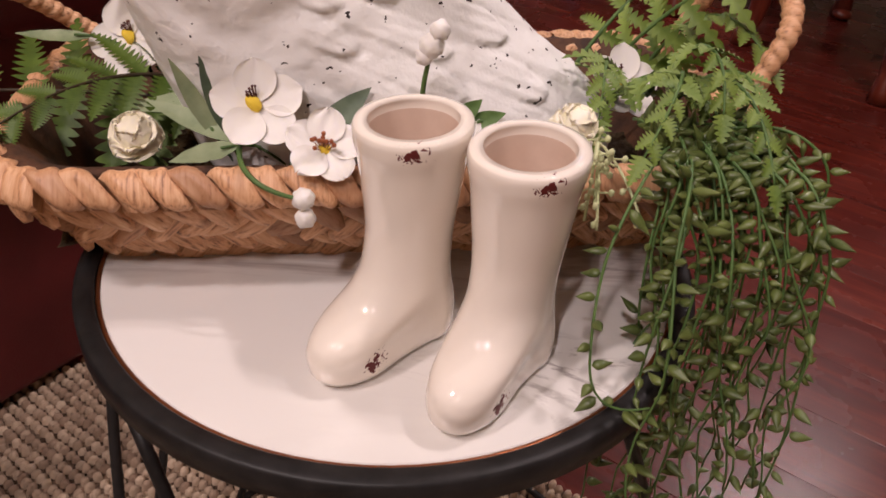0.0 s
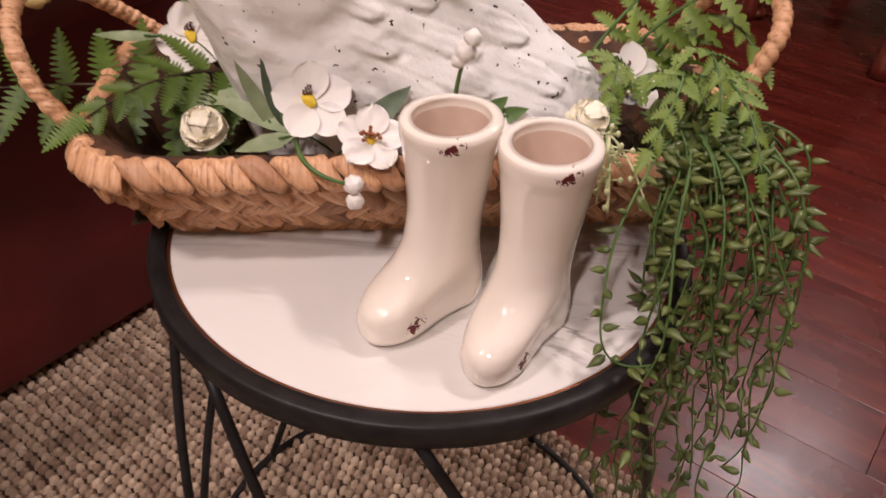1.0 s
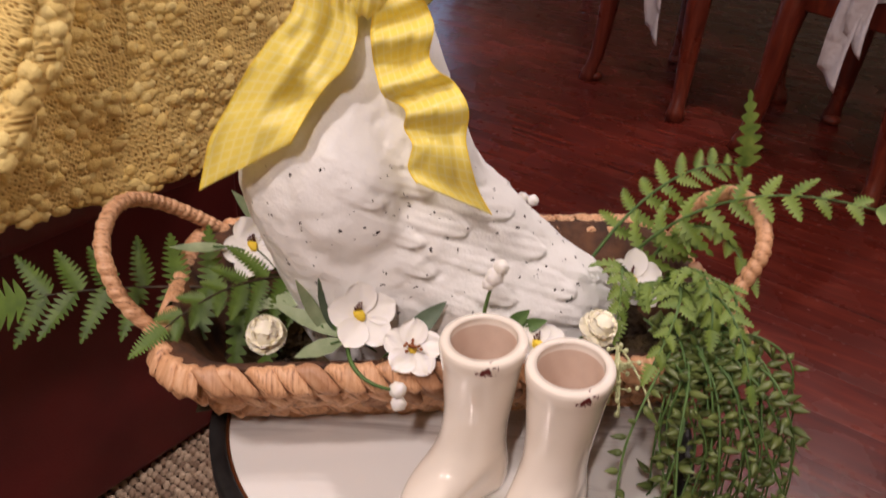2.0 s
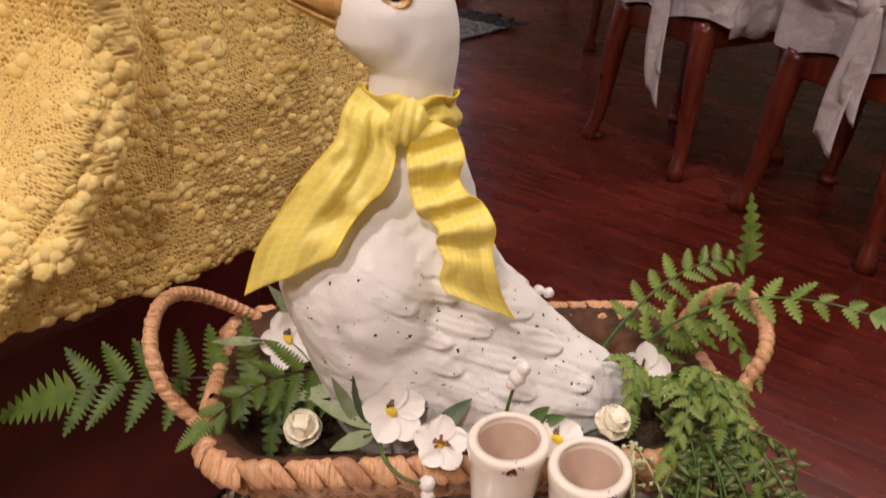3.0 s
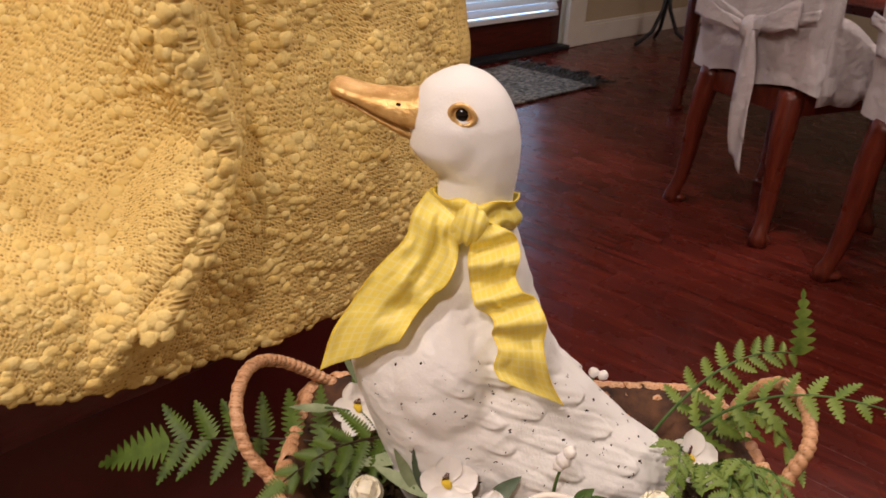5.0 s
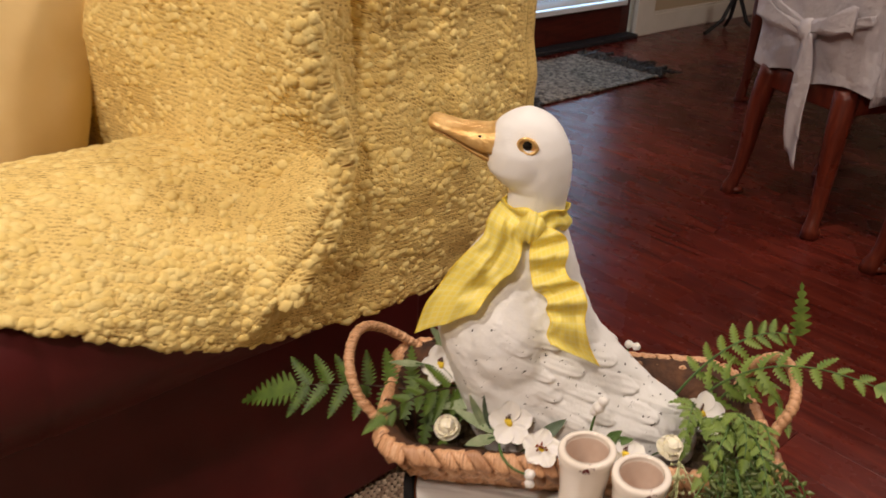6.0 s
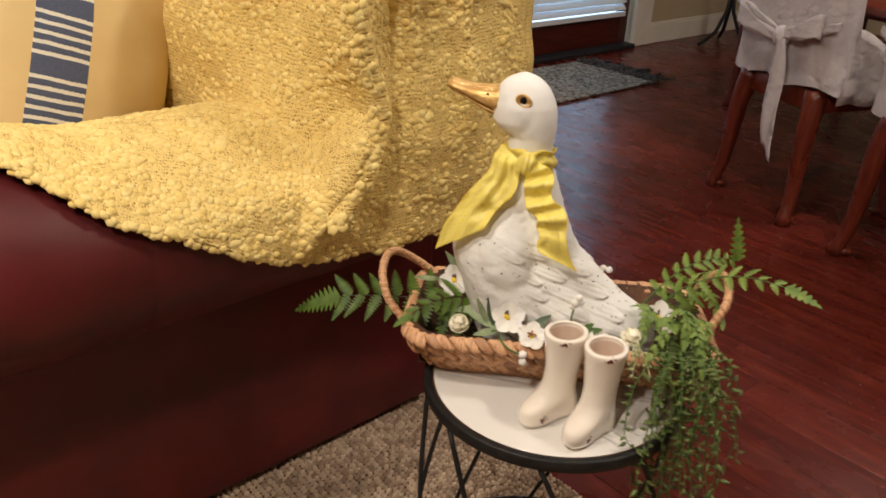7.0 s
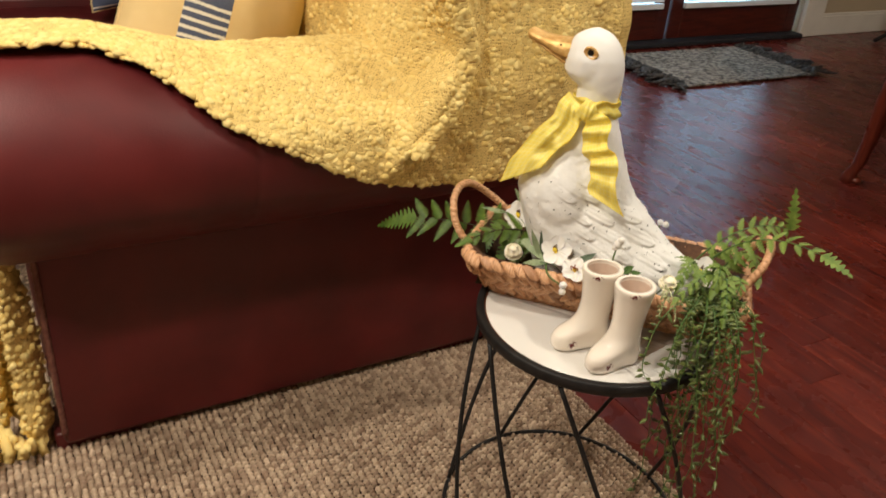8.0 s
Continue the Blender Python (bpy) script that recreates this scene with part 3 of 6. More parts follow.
# rug: its far edge lies square to the sofa
RUG_S1 = 1.05
rug = thing("rug", "oatmeal chunky loop woven wool area rug", "rug", at=SOFA.copy())
part("backing", mesh("backing", *rbox(3.4, 4.6, 0.008, 0.003, 1, (RUG_S1 - 1.7, 0.6, 0.004)), M_RUG_BASE), rug)
loop_v, loop_f = [], []
rnd = random.Random(11)
for i in range(122):
    for j in range(196):
        s, w = RUG_S1 - 0.006 - 0.0135 * i, 0.60 - 0.0108 * j + (0.0054 if i % 2 else 0)
        p = SOFA @ Vector((s, w, 0))
        if s < -0.74 or (s > -0.03 and w > 0.10) or (p.y < -0.95 - 0.3 * p.x and w < 0) or p.x > 0.75:
            continue
        s, w = s + rnd.uniform(-0.0014, 0.0014), w + rnd.uniform(-0.0014, 0.0014)
        lx, ly, hh, tw = 0.0138 * rnd.uniform(0.85, 1.12), 0.0104 * rnd.uniform(0.85, 1.12), 0.0135 * rnd.uniform(0.8, 1.15), rnd.uniform(-0.3, 0.3)
        b = len(loop_v)
        for ring, (rr, zz) in enumerate(((0.5, 0.006), (0.43, 0.65))):
            for k in range(6):
                a = k * math.pi / 3 + tw
                loop_v.append((s + lx * rr * math.cos(a), w + ly * rr * math.sin(a), 0.006 + hh * zz))
        loop_v.append((s, w, 0.006 + hh))
        for k in range(6):
            loop_f.append((b + k, b + (k + 1) % 6, b + 6 + (k + 1) % 6, b + 6 + k))
            loop_f.append((b + 6 + k, b + 6 + (k + 1) % 6, b + 12))
tagged(part("pile", mesh("pile", loop_v, loop_f, M_RUG), rug), kind="stuff")


# ---- sofa ----
sofa = thing("sofa", "burgundy leather sofa with a rolled arm", "sofa", at=SOFA.copy())
RC, RZ, RR = 0.025, 0.64, 0.185


def extrude(outline, stations, cy, cz):
    """Sweep a closed outline of (inward, up) along x; each station gives x and a growth about (cy, cz)."""
    n = len(outline)
    verts = [(x, cy + (y - cy) * g, cz + (z - cz) * g) for x, g in stations for y, z in outline]
    faces = grid_faces(len(stations), n, False, True)
    faces.append(tuple(range(n))[::-1])
    faces.append(tuple((len(stations) - 1) * n + k for k in range(n)))
    return verts, faces


def roll_outline():
    return [(RC + RR * math.cos(radians(7.5 * k)) * (1 - 0.06 * (math.sin(radians(7.5 * k)) < -0.5)), RZ + RR * math.sin(radians(7.5 * k)) * (0.93 if math.sin(radians(7.5 * k)) < 0 else 1.0)) for k in range(48)]


rs = [(-0.115, 0.72), (-0.112, 0.84), (-0.104, 0.925), (-0.090, 0.975), (-0.075, 0.995)] + [(-0.055 + 0.0288 * k, 1.0 + 0.006 * math.sin(k * 0.9)) for k in range(13)] + [(0.318, 1.0), (0.325, 0.992), (0.33, 0.984), (0.335, 0.992), (0.342, 1.0)] + [(0.36 + 0.04 * k, 1.0 + 0.006 * math.sin(k)) for k in range(16)]


def arm_sag(s, z):
    """How far the top of the arm sinks behind its plump front."""
    return 0.036 * smooth(0.10, 0.34, s) * smooth(0.02, 0.16, z - RZ)


def arm(flip):
    m = Matrix.Identity(4) if not flip else Matrix.Translation((0, 2.05, 0)) @ Matrix.Diagonal((1, -1, 1, 1))
    verts, faces = extrude(roll_outline(), rs, RC, RZ)
    verts = [(x, y, z - arm_sag(x, z)) for x, y, z in verts]
    part("arm_roll", mesh("arm_roll", *turned((verts, faces), m), M_LEATHER), sofa, "plump rolled leather arm with a seam")
    part("arm_panel", mesh("arm_panel", *turned(rbox(1.06, 0.19, 0.49, 0.014, 3, (0.49, 0.095, 0.275)), m), M_LEATHER), sofa)


arm(False)
arm(True)
part("seat_base", mesh("seat_base", *rbox(0.93, 1.72, 0.30, 0.03, 2, (0.42, 1.025, 0.195)), M_LEATHER), sofa)
for k in range(2):
    part("seat_cushion", mesh("seat_cushion", *rbox(0.70, 0.83, 0.15, 0.05, 4, (0.28, 0.60 + 0.85 * k, 0.42)), M_LEATHER), sofa)
part("backrest", mesh("backrest", *rbox(0.32, 2.03, 0.93, 0.05, 5, (0.895, 1.025, 0.515)), M_LEATHER), sofa)
part("back_panel", mesh("back_panel", *rbox(0.30, 2.03, 0.56, 0.03, 3, (1.04, 1.025, 0.33)), M_LEATHER), sofa)
for k in range(2):
    part("back_cushion", mesh("back_cushion", *turned(rbox(0.22, 0.83, 0.50, 0.08, 5), Matrix.Translation((0.765, 0.60 + 0.85 * k, 0.74)) @ pose(0, 0, 0, 0, 10, 0)), M_LEATHER), sofa)
for sx in (0.03, 0.88):
    for sy in (0.07, 1.98):
        part("foot", mesh("foot", *rbox(0.17, 0.10, 0.05, 0.006, 2, (sx, sy, 0.025)), M_LEATHER), sofa, "low dark burgundy block foot")
part("welt", mesh("welt", *tube([(-0.036, 0.001, 0.06 + 0.011 * k) for k in range(38)], 0.005, 6, vary=lambda i, k: 1.0 + 0.35 * (i % 2)), M_STITCH), sofa, "stitched welt down the front edge")

# ---- throw ----
throw = thing("throw_blanket", "yellow bobble knit throw draped over the sofa arm", "blanket", at=SOFA.copy())


def low_edge(s):
    return float(curve(np.array([s]), [-0.14, -0.03, 0.06, 0.17, 0.33, 0.50, 0.60, 0.75, 0.90, 1.02], [0.862, 0.857, 0.848, 0.826, 0.724, 0.622, 0.588, 0.574, 0.572, 0.578])[0])


RIDGE = [0.56, 0.664, 0.749, 0.838, 0.932, 1.013, 1.12], [0.545, 0.592, 0.644, 0.670, 0.640, 0.628, 0.640]


def throw_point(s, q):
    """A point of the cloth: s along the sofa, q from the hanging edge over the top to the inside."""
    z0 = low_edge(s)
    R = RR + 0.022
    a0 = math.asin(max(-0.9, min(0.985, (z0 - RZ) / R)))
    # arm: from the outer side over the roll
    a = math.pi - a0 - q * (math.pi - a0 + radians(12))
    front = 1 - smooth(0.05, 0.26, s)
    wide = 0.14 * front
    ay = RC + (R + (wide if math.cos(a) > 0 else 0.0)) * math.cos(a)
    az = RZ + R * math.copysign(abs(math.sin(a))**(1.0 - 0.38 * front if math.cos(a) > 0 and math.sin(a) > 0 else 1.0), math.sin(a))
    az -= arm_sag(s, az)
    # back: up the side, over the top
    z1 = 1.0
    length = (z1 - z0) + 0.45
    l = q * length
    if l < z1 - z0:
        by, bz = -0.176 - 0.018 * math.sin(math.pi * min(1, l / 0.35)), z0 + l
    else:
        e = l - (z1 - z0)
        an = min(e / 0.12, math.pi / 2)
        by, bz = -0.176 + 0.08 * (1 - math.cos(an)) + max(0, e - 0.188), z1 + 0.08 * math.sin(an)
    inner = smooth(0.15, 0.50, q)
    k = 1 - (1 - min(max((s - 0.600 - 0.085 * inner) / (0.065 + 0.03 * inner), 0.0), 1.0))**2.2
    y, z = ay + (by - ay) * k, az + (bz - az) * k
    # folds
    ridge = float(curve(np.array([z]), RIDGE[0], RIDGE[1])[0])
    fold = 0.028 * math.exp(-((s - ridge) / 0.020)**2) * smooth(0.56, 0.68, z)
    fold -= 0.012 * math.exp(-((s - ridge - 0.062) / 0.030)**2) * smooth(0.60, 0.72, z)
    fold += (0.012 * math.exp(-((s - 0.80 + 0.10 * (z - 0.8)) / 0.020)**2) + 0.014 * math.exp(-((s - 0.91 + 0.12 * (z - 0.8)) / 0.022)**2)) * smooth(0.66, 0.85, z)
    fold += 0.012 * noise.noise((s * 7, z * 7, 3.1)) + 0.006 * noise.noise((s * 19, z * 19, 1.1))
    return Vector((s, y - fold, z + 0.3 * fold * (1 - k)))


def back_point(v, w):
    """A point of the cloth on the back cushion: v up, w from the ridge to its free edge."""
    z = 0.66 + 0.46 * v
    edge = 0.62
    y = -0.205 + (edge + 0.205) * w
    ridge = float(curve(np.array([z]), RIDGE[0], RIDGE[1])[0])
    if w < 0:
        # the edge rolls over and lies down on the hanging side
        a = math.pi * min(1.0, -w / 0.16)
        lie = max(0.0, -w - 0.16)
        r = 0.021 + 0.003 * noise.noise((z * 14, a, 6.0))
        return Vector((ridge + 0.004 + r * (1 - math.cos(a)) + 0.55 * lie, -0.205 - r * math.sin(a) + 0.25 * lie + 0.012 * smooth(0.5, 1, a / math.pi), z))
    face = 0.640 + 0.16 * (z - 0.85) + 0.012 * (1 - smooth(0.78, 0.93, z)) * smooth(0.2, 0.5, w) - 0.030 * math.sin(math.pi * min(1.0, w * 1.1))
    s = face + (ridge + 0.004 - face) * (1 - smooth(0.0, 0.22, w))
    s += 0.016 * smooth(0.45, 1.0, w) + (0.018 * math.sin(9 * w + 13 * z) - 0.010) * smooth(0.05, 0.3, w) + 0.010 * noise.noise((y * 9, z * 9, 4.4))
    return Vector((s, y, z))


NS, NQ = 190, 120
S0, S1 = -0.135, 1.06
tv, tuv = [], []
for i in range(NS):
    s = S0 + (S1 - S0) * i / (NS - 1)
    for j in range(NQ):
        q = (j / (NQ - 1))
        p = throw_point(s, q)
        tv.append(p)
        tuv.append((s, q * 0.75))
# run the weave along the cloth itself
for j in range(NQ):
    run = 0.0
    for i in range(NS):
        if i:
            run += (tv[i * NQ + j] - tv[(i - 1) * NQ + j]).length
        tuv[i * NQ + j] = (run, tuv[i * NQ + j][1])
for i in range(NS):
    run = 0.0
    for j in range(NQ):
        if j:
            run += (tv[i * NQ + j] - tv[i * NQ + j - 1]).length
        tuv[i * NQ + j] = (tuv[i * NQ + j][0], run)
tf = grid_faces(NS, NQ)
# wraps round the back corner
wrap = []
for i in range(14):
    a = i / 13
    for j in range(NQ):
        p = throw_point(S1, j / (NQ - 1))
        wrap.append(Vector((S1 + 0.05 * math.sin(a * 1.5708), p.y + 0.05 * (1 - math.cos(a * 1.5708)) + 0.25 * max(0, a - 0.6), p.z)))
bw = len(tv)
tv += wrap
tuv += [(S1 + 0.02 * (k // NQ), 0.75 * (k % NQ) / (NQ - 1)) for k in range(len(wrap))]
tf += grid_faces(14, NQ, base=bw)
# the end that hangs down before the arm
NT = 70
bt = len(tv)
for i in range(26):
    a = i / 25
    for j in range(NT):
        q = j / (NT - 1)
        z = 0.86 - 0.80 * q
        s = -0.128 * (1 - smooth(0.2, 0.6, q)) - 0.056 * smooth(0.2, 0.6, q) - 0.09 * a - 0.008 * math.sin(a * 15 + 3 * q) + 0.012 * noise.noise((a * 3, z * 5, 0))
        y = 0.03 + 0.03 * math.sin(a * 9 + 1.5) + 0.02 * noise.noise((a * 4, z * 6, 5)) + 0.06 * a
        tv.append(Vector((s, y, z)))
        tuv.append((0.3 * a, q))
tf += grid_faces(26, NT, base=bt)
NV, NW = 60, 70
bk = len(tv)
for i in range(NV):
    for j in range(NW):
        p = back_point(i / (NV - 1), -0.32 + 1.32 * j / (NW - 1))
        tv.append(p)
        tuv.append((p.y, p.z))
tf += grid_faces(NV, NW, base=bk)
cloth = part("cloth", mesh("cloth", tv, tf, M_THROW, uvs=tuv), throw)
sol = cloth.modifiers.new("thickness", 'SOLIDIFY')
sol.thickness, sol.offset = 0.007, 0.0

# bobbles of yarn, denser along the edges
bob_v, bob_f = [], []
ball = ico(1.0, 2)
rnd = random.Random(21)


def bobble(p, nrm, size, along):
    x = (along - nrm * along.dot(nrm)).normalized()
    y = nrm.cross(x)
    a, b, c = size * rnd.uniform(1.0, 1.35), size * rnd.uniform(0.9, 1.1), size * rnd.uniform(0.55, 0.72)
    base = len(bob_v)
    sd = rnd.uniform(0, 50)
    for v in ball[0]:
        w = 1 + 0.34 * noise.noise((v.x * 1.5 + sd, v.y * 1.4, v.z * 1.4)) + 0.10 * noise.noise((v.x * 5 + sd, v.y * 5, v.z * 5))
        bob_v.append(p + (x * v.x * a + y * v.y * b + nrm * v.z * c) * w)
    bob_f.extend(tuple(i + base for i in q) for q in ball[1])


def surface(s, q):
    p = throw_point(s, q)
    ds, dq = throw_point(s + 0.004, q) - p, throw_point(s, min(q + 0.008, 1.0)) - throw_point(s, max(q - 0.008, 0.0))
    nrm = ds.cross(dq).normalized()
    if nrm.y > 0 and nrm.z < 0.2:
        nrm = -nrm
    if nrm.dot(Vector((0, -0.6, 0.8))) < -0.2:
        nrm = -nrm
    return p, nrm, ds


rows, cols = 84, 118
for i in range(cols):
    for j in range(rows):
        s0, q0 = S0 + (S1 - S0) * i / cols, j / rows
        stretch = (throw_point(s0 + 0.01, q0) - throw_point(s0, q0)).length / 0.01
        for k in range(int(min(stretch, 4.0) + rnd.random())):
            s = s0 + (S1 - S0) / cols * rnd.uniform(-0.5, 0.5)
            q = q0 + rnd.uniform(-0.5, 0.5) / rows
            bare = noise.noise((s * 16, q * 13, 7.7)) + 0.7 * noise.noise((s * 41, q * 34, 2.7))
            if not 0 <= q <= 0.97 or (bare < -0.12 and rnd.random() < 0.78):
                continue
            p, nrm, ds = surface(s, q)
            size = rnd.choice((0.0036, 0.0046, 0.0056, 0.0066, 0.0078))
            along = ds + Vector((0, rnd.uniform(-0.001, 0.001), rnd.uniform(-0.0015, 0.0015)))
            bobble(p + nrm * 0.0012, nrm, size, along)
            if rnd.random() < 0.35:
                p2, n2, _ = surface(s + rnd.uniform(-0.009, 0.009), min(0.97, max(0.0, q + rnd.uniform(-0.01, 0.01))))
                bobble(p2 + n2 * 0.0018, n2, size * rnd.uniform(0.5, 0.85), along)
for k in range(3600):
    v, w = rnd.uniform(0, 1), rnd.uniform(-0.32, 1)
    p = back_point(v, w)
    bare = noise.noise((p.y * 22, p.z * 22, 5.7))
    if bare < -0.15 and rnd.random() < 0.75:
        continue
    dv4, dw4 = back_point(v + 0.01, w) - p, back_point(v, w + 0.01) - p
    nrm = dv4.cross(dw4).normalized()
    nrm = nrm if nrm.x - nrm.y * (1.5 if w > 0 else -6.0) < 0 else -nrm
    bobble(p + nrm * 0.0012, nrm, rnd.choice((0.0040, 0.0050, 0.0060, 0.0070, 0.0080)), dw4 if w > 0 else dv4)
for k in range(60):
    p = back_point(k / 59, 1.0)
    bobble(p, Vector((-0.8, 0.6, 0)), rnd.uniform(0.005, 0.008), Vector((0, 0, 1)))
for i in range(150):
    s = S0 + (S1 - S0) * i / 149
    p, nrm, ds = surface(s, 0.002)
    bobble(p + Vector((0, 0, rnd.uniform(-0.006, 0.004))), nrm, rnd.uniform(0.005, 0.0085), ds)
for i in range(26):
    for j in range(44):
        if rnd.random() < 0.75:
            v = tv[bt + i * NT + int(j * 1.58)]
            bobble(v + Vector((rnd.uniform(-0.004, 0.004), -0.006, rnd.uniform(-0.006, 0.006))), Vector((0, -1, 0)), rnd.uniform(0.0045, 0.008), Vector((0.3, 0, 1)))
tagged(part("bobble_texture", mesh("bobble_texture", bob_v, bob_f, M_BOBBLE), throw, "plump yellow yarn bobbles"), kind="stuff")
for k in range(14):
    a = k / 13
    s = -0.075 - 0.10 * a
    pts = [(s, 0.05 * math.sin(a * 9 + 1.5) + 0.02, 0.07), (s + rnd.uniform(-0.01, 0.01), 0.03 + rnd.uniform(-0.02, 0.02), 0.04), (s + rnd.uniform(-0.02, 0.02), 0.03 + rnd.uniform(-0.02, 0.02), 0.013)]
    part("tassel", mesh("tassel", *tube(pts, lambda t: 0.007 + 0.003 * t, 6), M_BOBBLE), throw)


# ---- pillows ----
def pillow(name, label, wx, wz, thick, at, mats, bands):
    nx, nz = 56, 48
    p = thing(name, label, "pillow", at=at)
    verts, idx, uv = [], [], []
    for side in (1, -1):
        for i in range(nx):
            for j in range(nz):
                a, b = 2 * i / (nx - 1) - 1, 2 * j / (nz - 1) - 1
                pinch = 1 - 0.06 * (1 - abs(b)**2) * abs(a)**4 - 0.0
                pz = 1 - 0.06 * (1 - abs(a)**2) * abs(b)**4
                t = thick * ((1 - abs(a)**2.4) * (1 - abs(b)**2.4))**0.45
                t += 0.006 * noise.noise((a * 3 + side, b * 3, 2)) * (1 - abs(a)**4) * (1 - abs(b)**4)
                verts.append((a * wx / 2 * pinch, side * t / 2, b * wz / 2 * pz))
                uv.append((a * 0.5 + 0.5, b * 0.5 + 0.5))
    faces = grid_faces(nx, nz) + [q[::-1] for q in grid_faces(nx, nz, base=nx * nz)]
    for q in faces:
        m = sum(uv[k][0] for k in q) / 4
        idx.append(1 if bands[0] < m < bands[1] else 0)
    part("cover", mesh("cover", verts, faces, mats, True, idx, uv), p)
    loop = [(wx / 2 * a * (1 - 0.06 * (1 - b * b) * abs(a)**4), 0, wz / 2 * b * (1 - 0.06 * (1 - a * a) * abs(b)**4)) for a, b in [(-1 + 2 * k / 24, -1) for k in range(24)] + [(1, -1 + 2 * k / 24) for k in range(24)] + [(1 - 2 * k / 24, 1) for k in range(24)] + [(-1, 1 - 2 * k / 24) for k in range(24)]]
    part("seam", mesh("seam", *tube(loop, 0.003, 5, True), mats[0]), p)
    return p


pillow("throw_pillow", "butter yellow pillow with a navy striped band, leaning on the sofa", 0.41, 0.50, 0.21, SOFA @ Matrix.Translation((0.407, 0.370, 0.80)) @ pose(0, 0, 0, -12, 22, 6), [M_FABRIC_Y, M_NAVY], (0.23, 0.478))
pillow("throw_pillow", "navy and white striped pillow against the far arm", 0.40, 0.40, 0.14, SOFA @ Matrix.Translation((0.47, 1.62, 0.735)) @ pose(0, 0, 0, -12, 0, 20), [M_FABRIC_Y, M_NAVY], (-1, 2))

# ---- side table ----
TZ = 0.465
table = thing("side_table", "round side table with white marble top and black wire base", "table")
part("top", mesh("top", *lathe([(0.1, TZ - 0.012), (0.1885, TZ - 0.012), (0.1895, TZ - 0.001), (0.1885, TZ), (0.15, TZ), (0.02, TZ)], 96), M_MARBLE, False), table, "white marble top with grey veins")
ring = []
for k in range(96):
    a = 2 * math.pi * k / 96
    for r, z in ((0.1925, TZ - 0.016), (0.1925, TZ + 0.0015), (0.194, TZ + 0.003), (0.2035, TZ + 0.003), (0.2055, TZ + 0.001), (0.2055, TZ - 0.015), (0.2035, TZ - 0.017), (0.194, TZ - 0.017)):
        ring.append((r * math.cos(a), r * math.sin(a), z))
part("rim", mesh("rim", ring, grid_faces(96, 8, True, True), M_IRON), table, "black metal rim")
# ring added to carry the brown reflection between marble and rim
part("edge_band", mesh("edge_band", *join(tube([(0.191 * math.cos(2 * math.pi * k / 96), 0.191 * math.sin(2 * math.pi * k / 96), TZ - 0.001) for k in range(96)], 0.0016, 6, True)), M_GAP_GLINT), table, "thin ring coloured as the reflection in the rim gap")
RING_C, RING_R = Vector((0.008, -0.015, 0.0)), 0.229
part("base_ring", mesh("base_ring", *tube([RING_C + Vector((RING_R * math.cos(2 * math.pi * k / 72), RING_R * math.sin(2 * math.pi * k / 72), 0.016)) for k in range(72)], 0.0042, 8, True), M_IRON), table)
for k in range(8):
    a0 = radians(-134 + 45 * k)
    a1 = a0 + radians(52)
    top = Vector((0.198 * math.cos(a0), 0.198 * math.sin(a0), TZ - 0.018))
    bot = RING_C + Vector((RING_R * math.cos(a1), RING_R * math.sin(a1), 0.016))
    mid = (top + bot) / 2
    part("leg", mesh("leg", *tube([top + (bot - top) * t + Vector((mid.x, mid.y, 0)).normalized() * 0.022 * math.sin(math.pi * t) for t in (i / 14 for i in range(15))], 0.0042, 8), M_IRON), table)


# ---- basket ----
BASKET = Matrix.Translation((-0.009, 0.0700, TZ)) @ pose(0, 0, 0, 0, 0, 7)
basket = thing("basket", "woven water hyacinth tray basket with two loop handles", "basket", at=BASKET)
BL0, BW0, BL1, BW1, BH = 0.200, 0.057, 0.236, 0.1285, 0.092


def basket_point(a, h, out=0.0):
    """A point of the wall: a from 0 to 1 round the rim, h up the wall."""
    lx, ly = BL0 + (BL1 - BL0) * h + out, BW0 + (BW1 - BW0) * h + out
    r = 0.05
    sides = [2 * (lx - r), math.pi * r / 2, 2 * (ly - r), math.pi * r / 2] * 2
    tot = sum(sides)
    d = (a % 1.0) * tot
    cs = [(-(lx - r), -ly, 1, 0), None, (lx, -(ly - r), 0, 1), None, (lx - r, ly, -1, 0), None, (-lx, ly - r, 0, -1), None]
    cc = [None, (lx - r, -(ly - r), -90), None, (lx - r, ly - r, 0), None, (-(lx - r), ly - r, 90), None, (-(lx - r), -(ly - r), 180)]
    for k, s in enumerate(sides):
        if d <= s or k == 7:
            if k % 2 == 0:
                x, y, dx, dy = cs[k]
                p, t = Vector((x + dx * d, y + dy * d, 0)), Vector((dx, dy, 0))
            else:
                x, y, a0 = cc[k]
                an = radians(a0) + d / r
                p, t = Vector((x + r * math.cos(an), y + r * math.sin(an), 0)), Vector((-math.sin(an), math.cos(an), 0))
            break
        d -= s
    p.z = (0.004 + (BH - 0.004) * h) * (1 - 0.13 * smooth(0.0, 0.11, p.y))
    return p, t


wall_v = []
for h, out in ((0, -0.004), (0.5, -0.002), (1.0, -0.004), (1.0, -0.012), (0.5, -0.012), (0.06, -0.012)):
    for k in range(96):
        wall_v.append(basket_point(k / 96, h, out)[0])
shell_f = grid_faces(6, 96, False, True) + [tuple(range(96))[::-1], tuple(480 + k for k in range(96))]
# its dark colour shows as shade in the gaps of the weave
part("shell", mesh("shell", wall_v, shell_f, M_WICKER_IN), basket, "inner basket shell, coloured dark as shade between the strands")


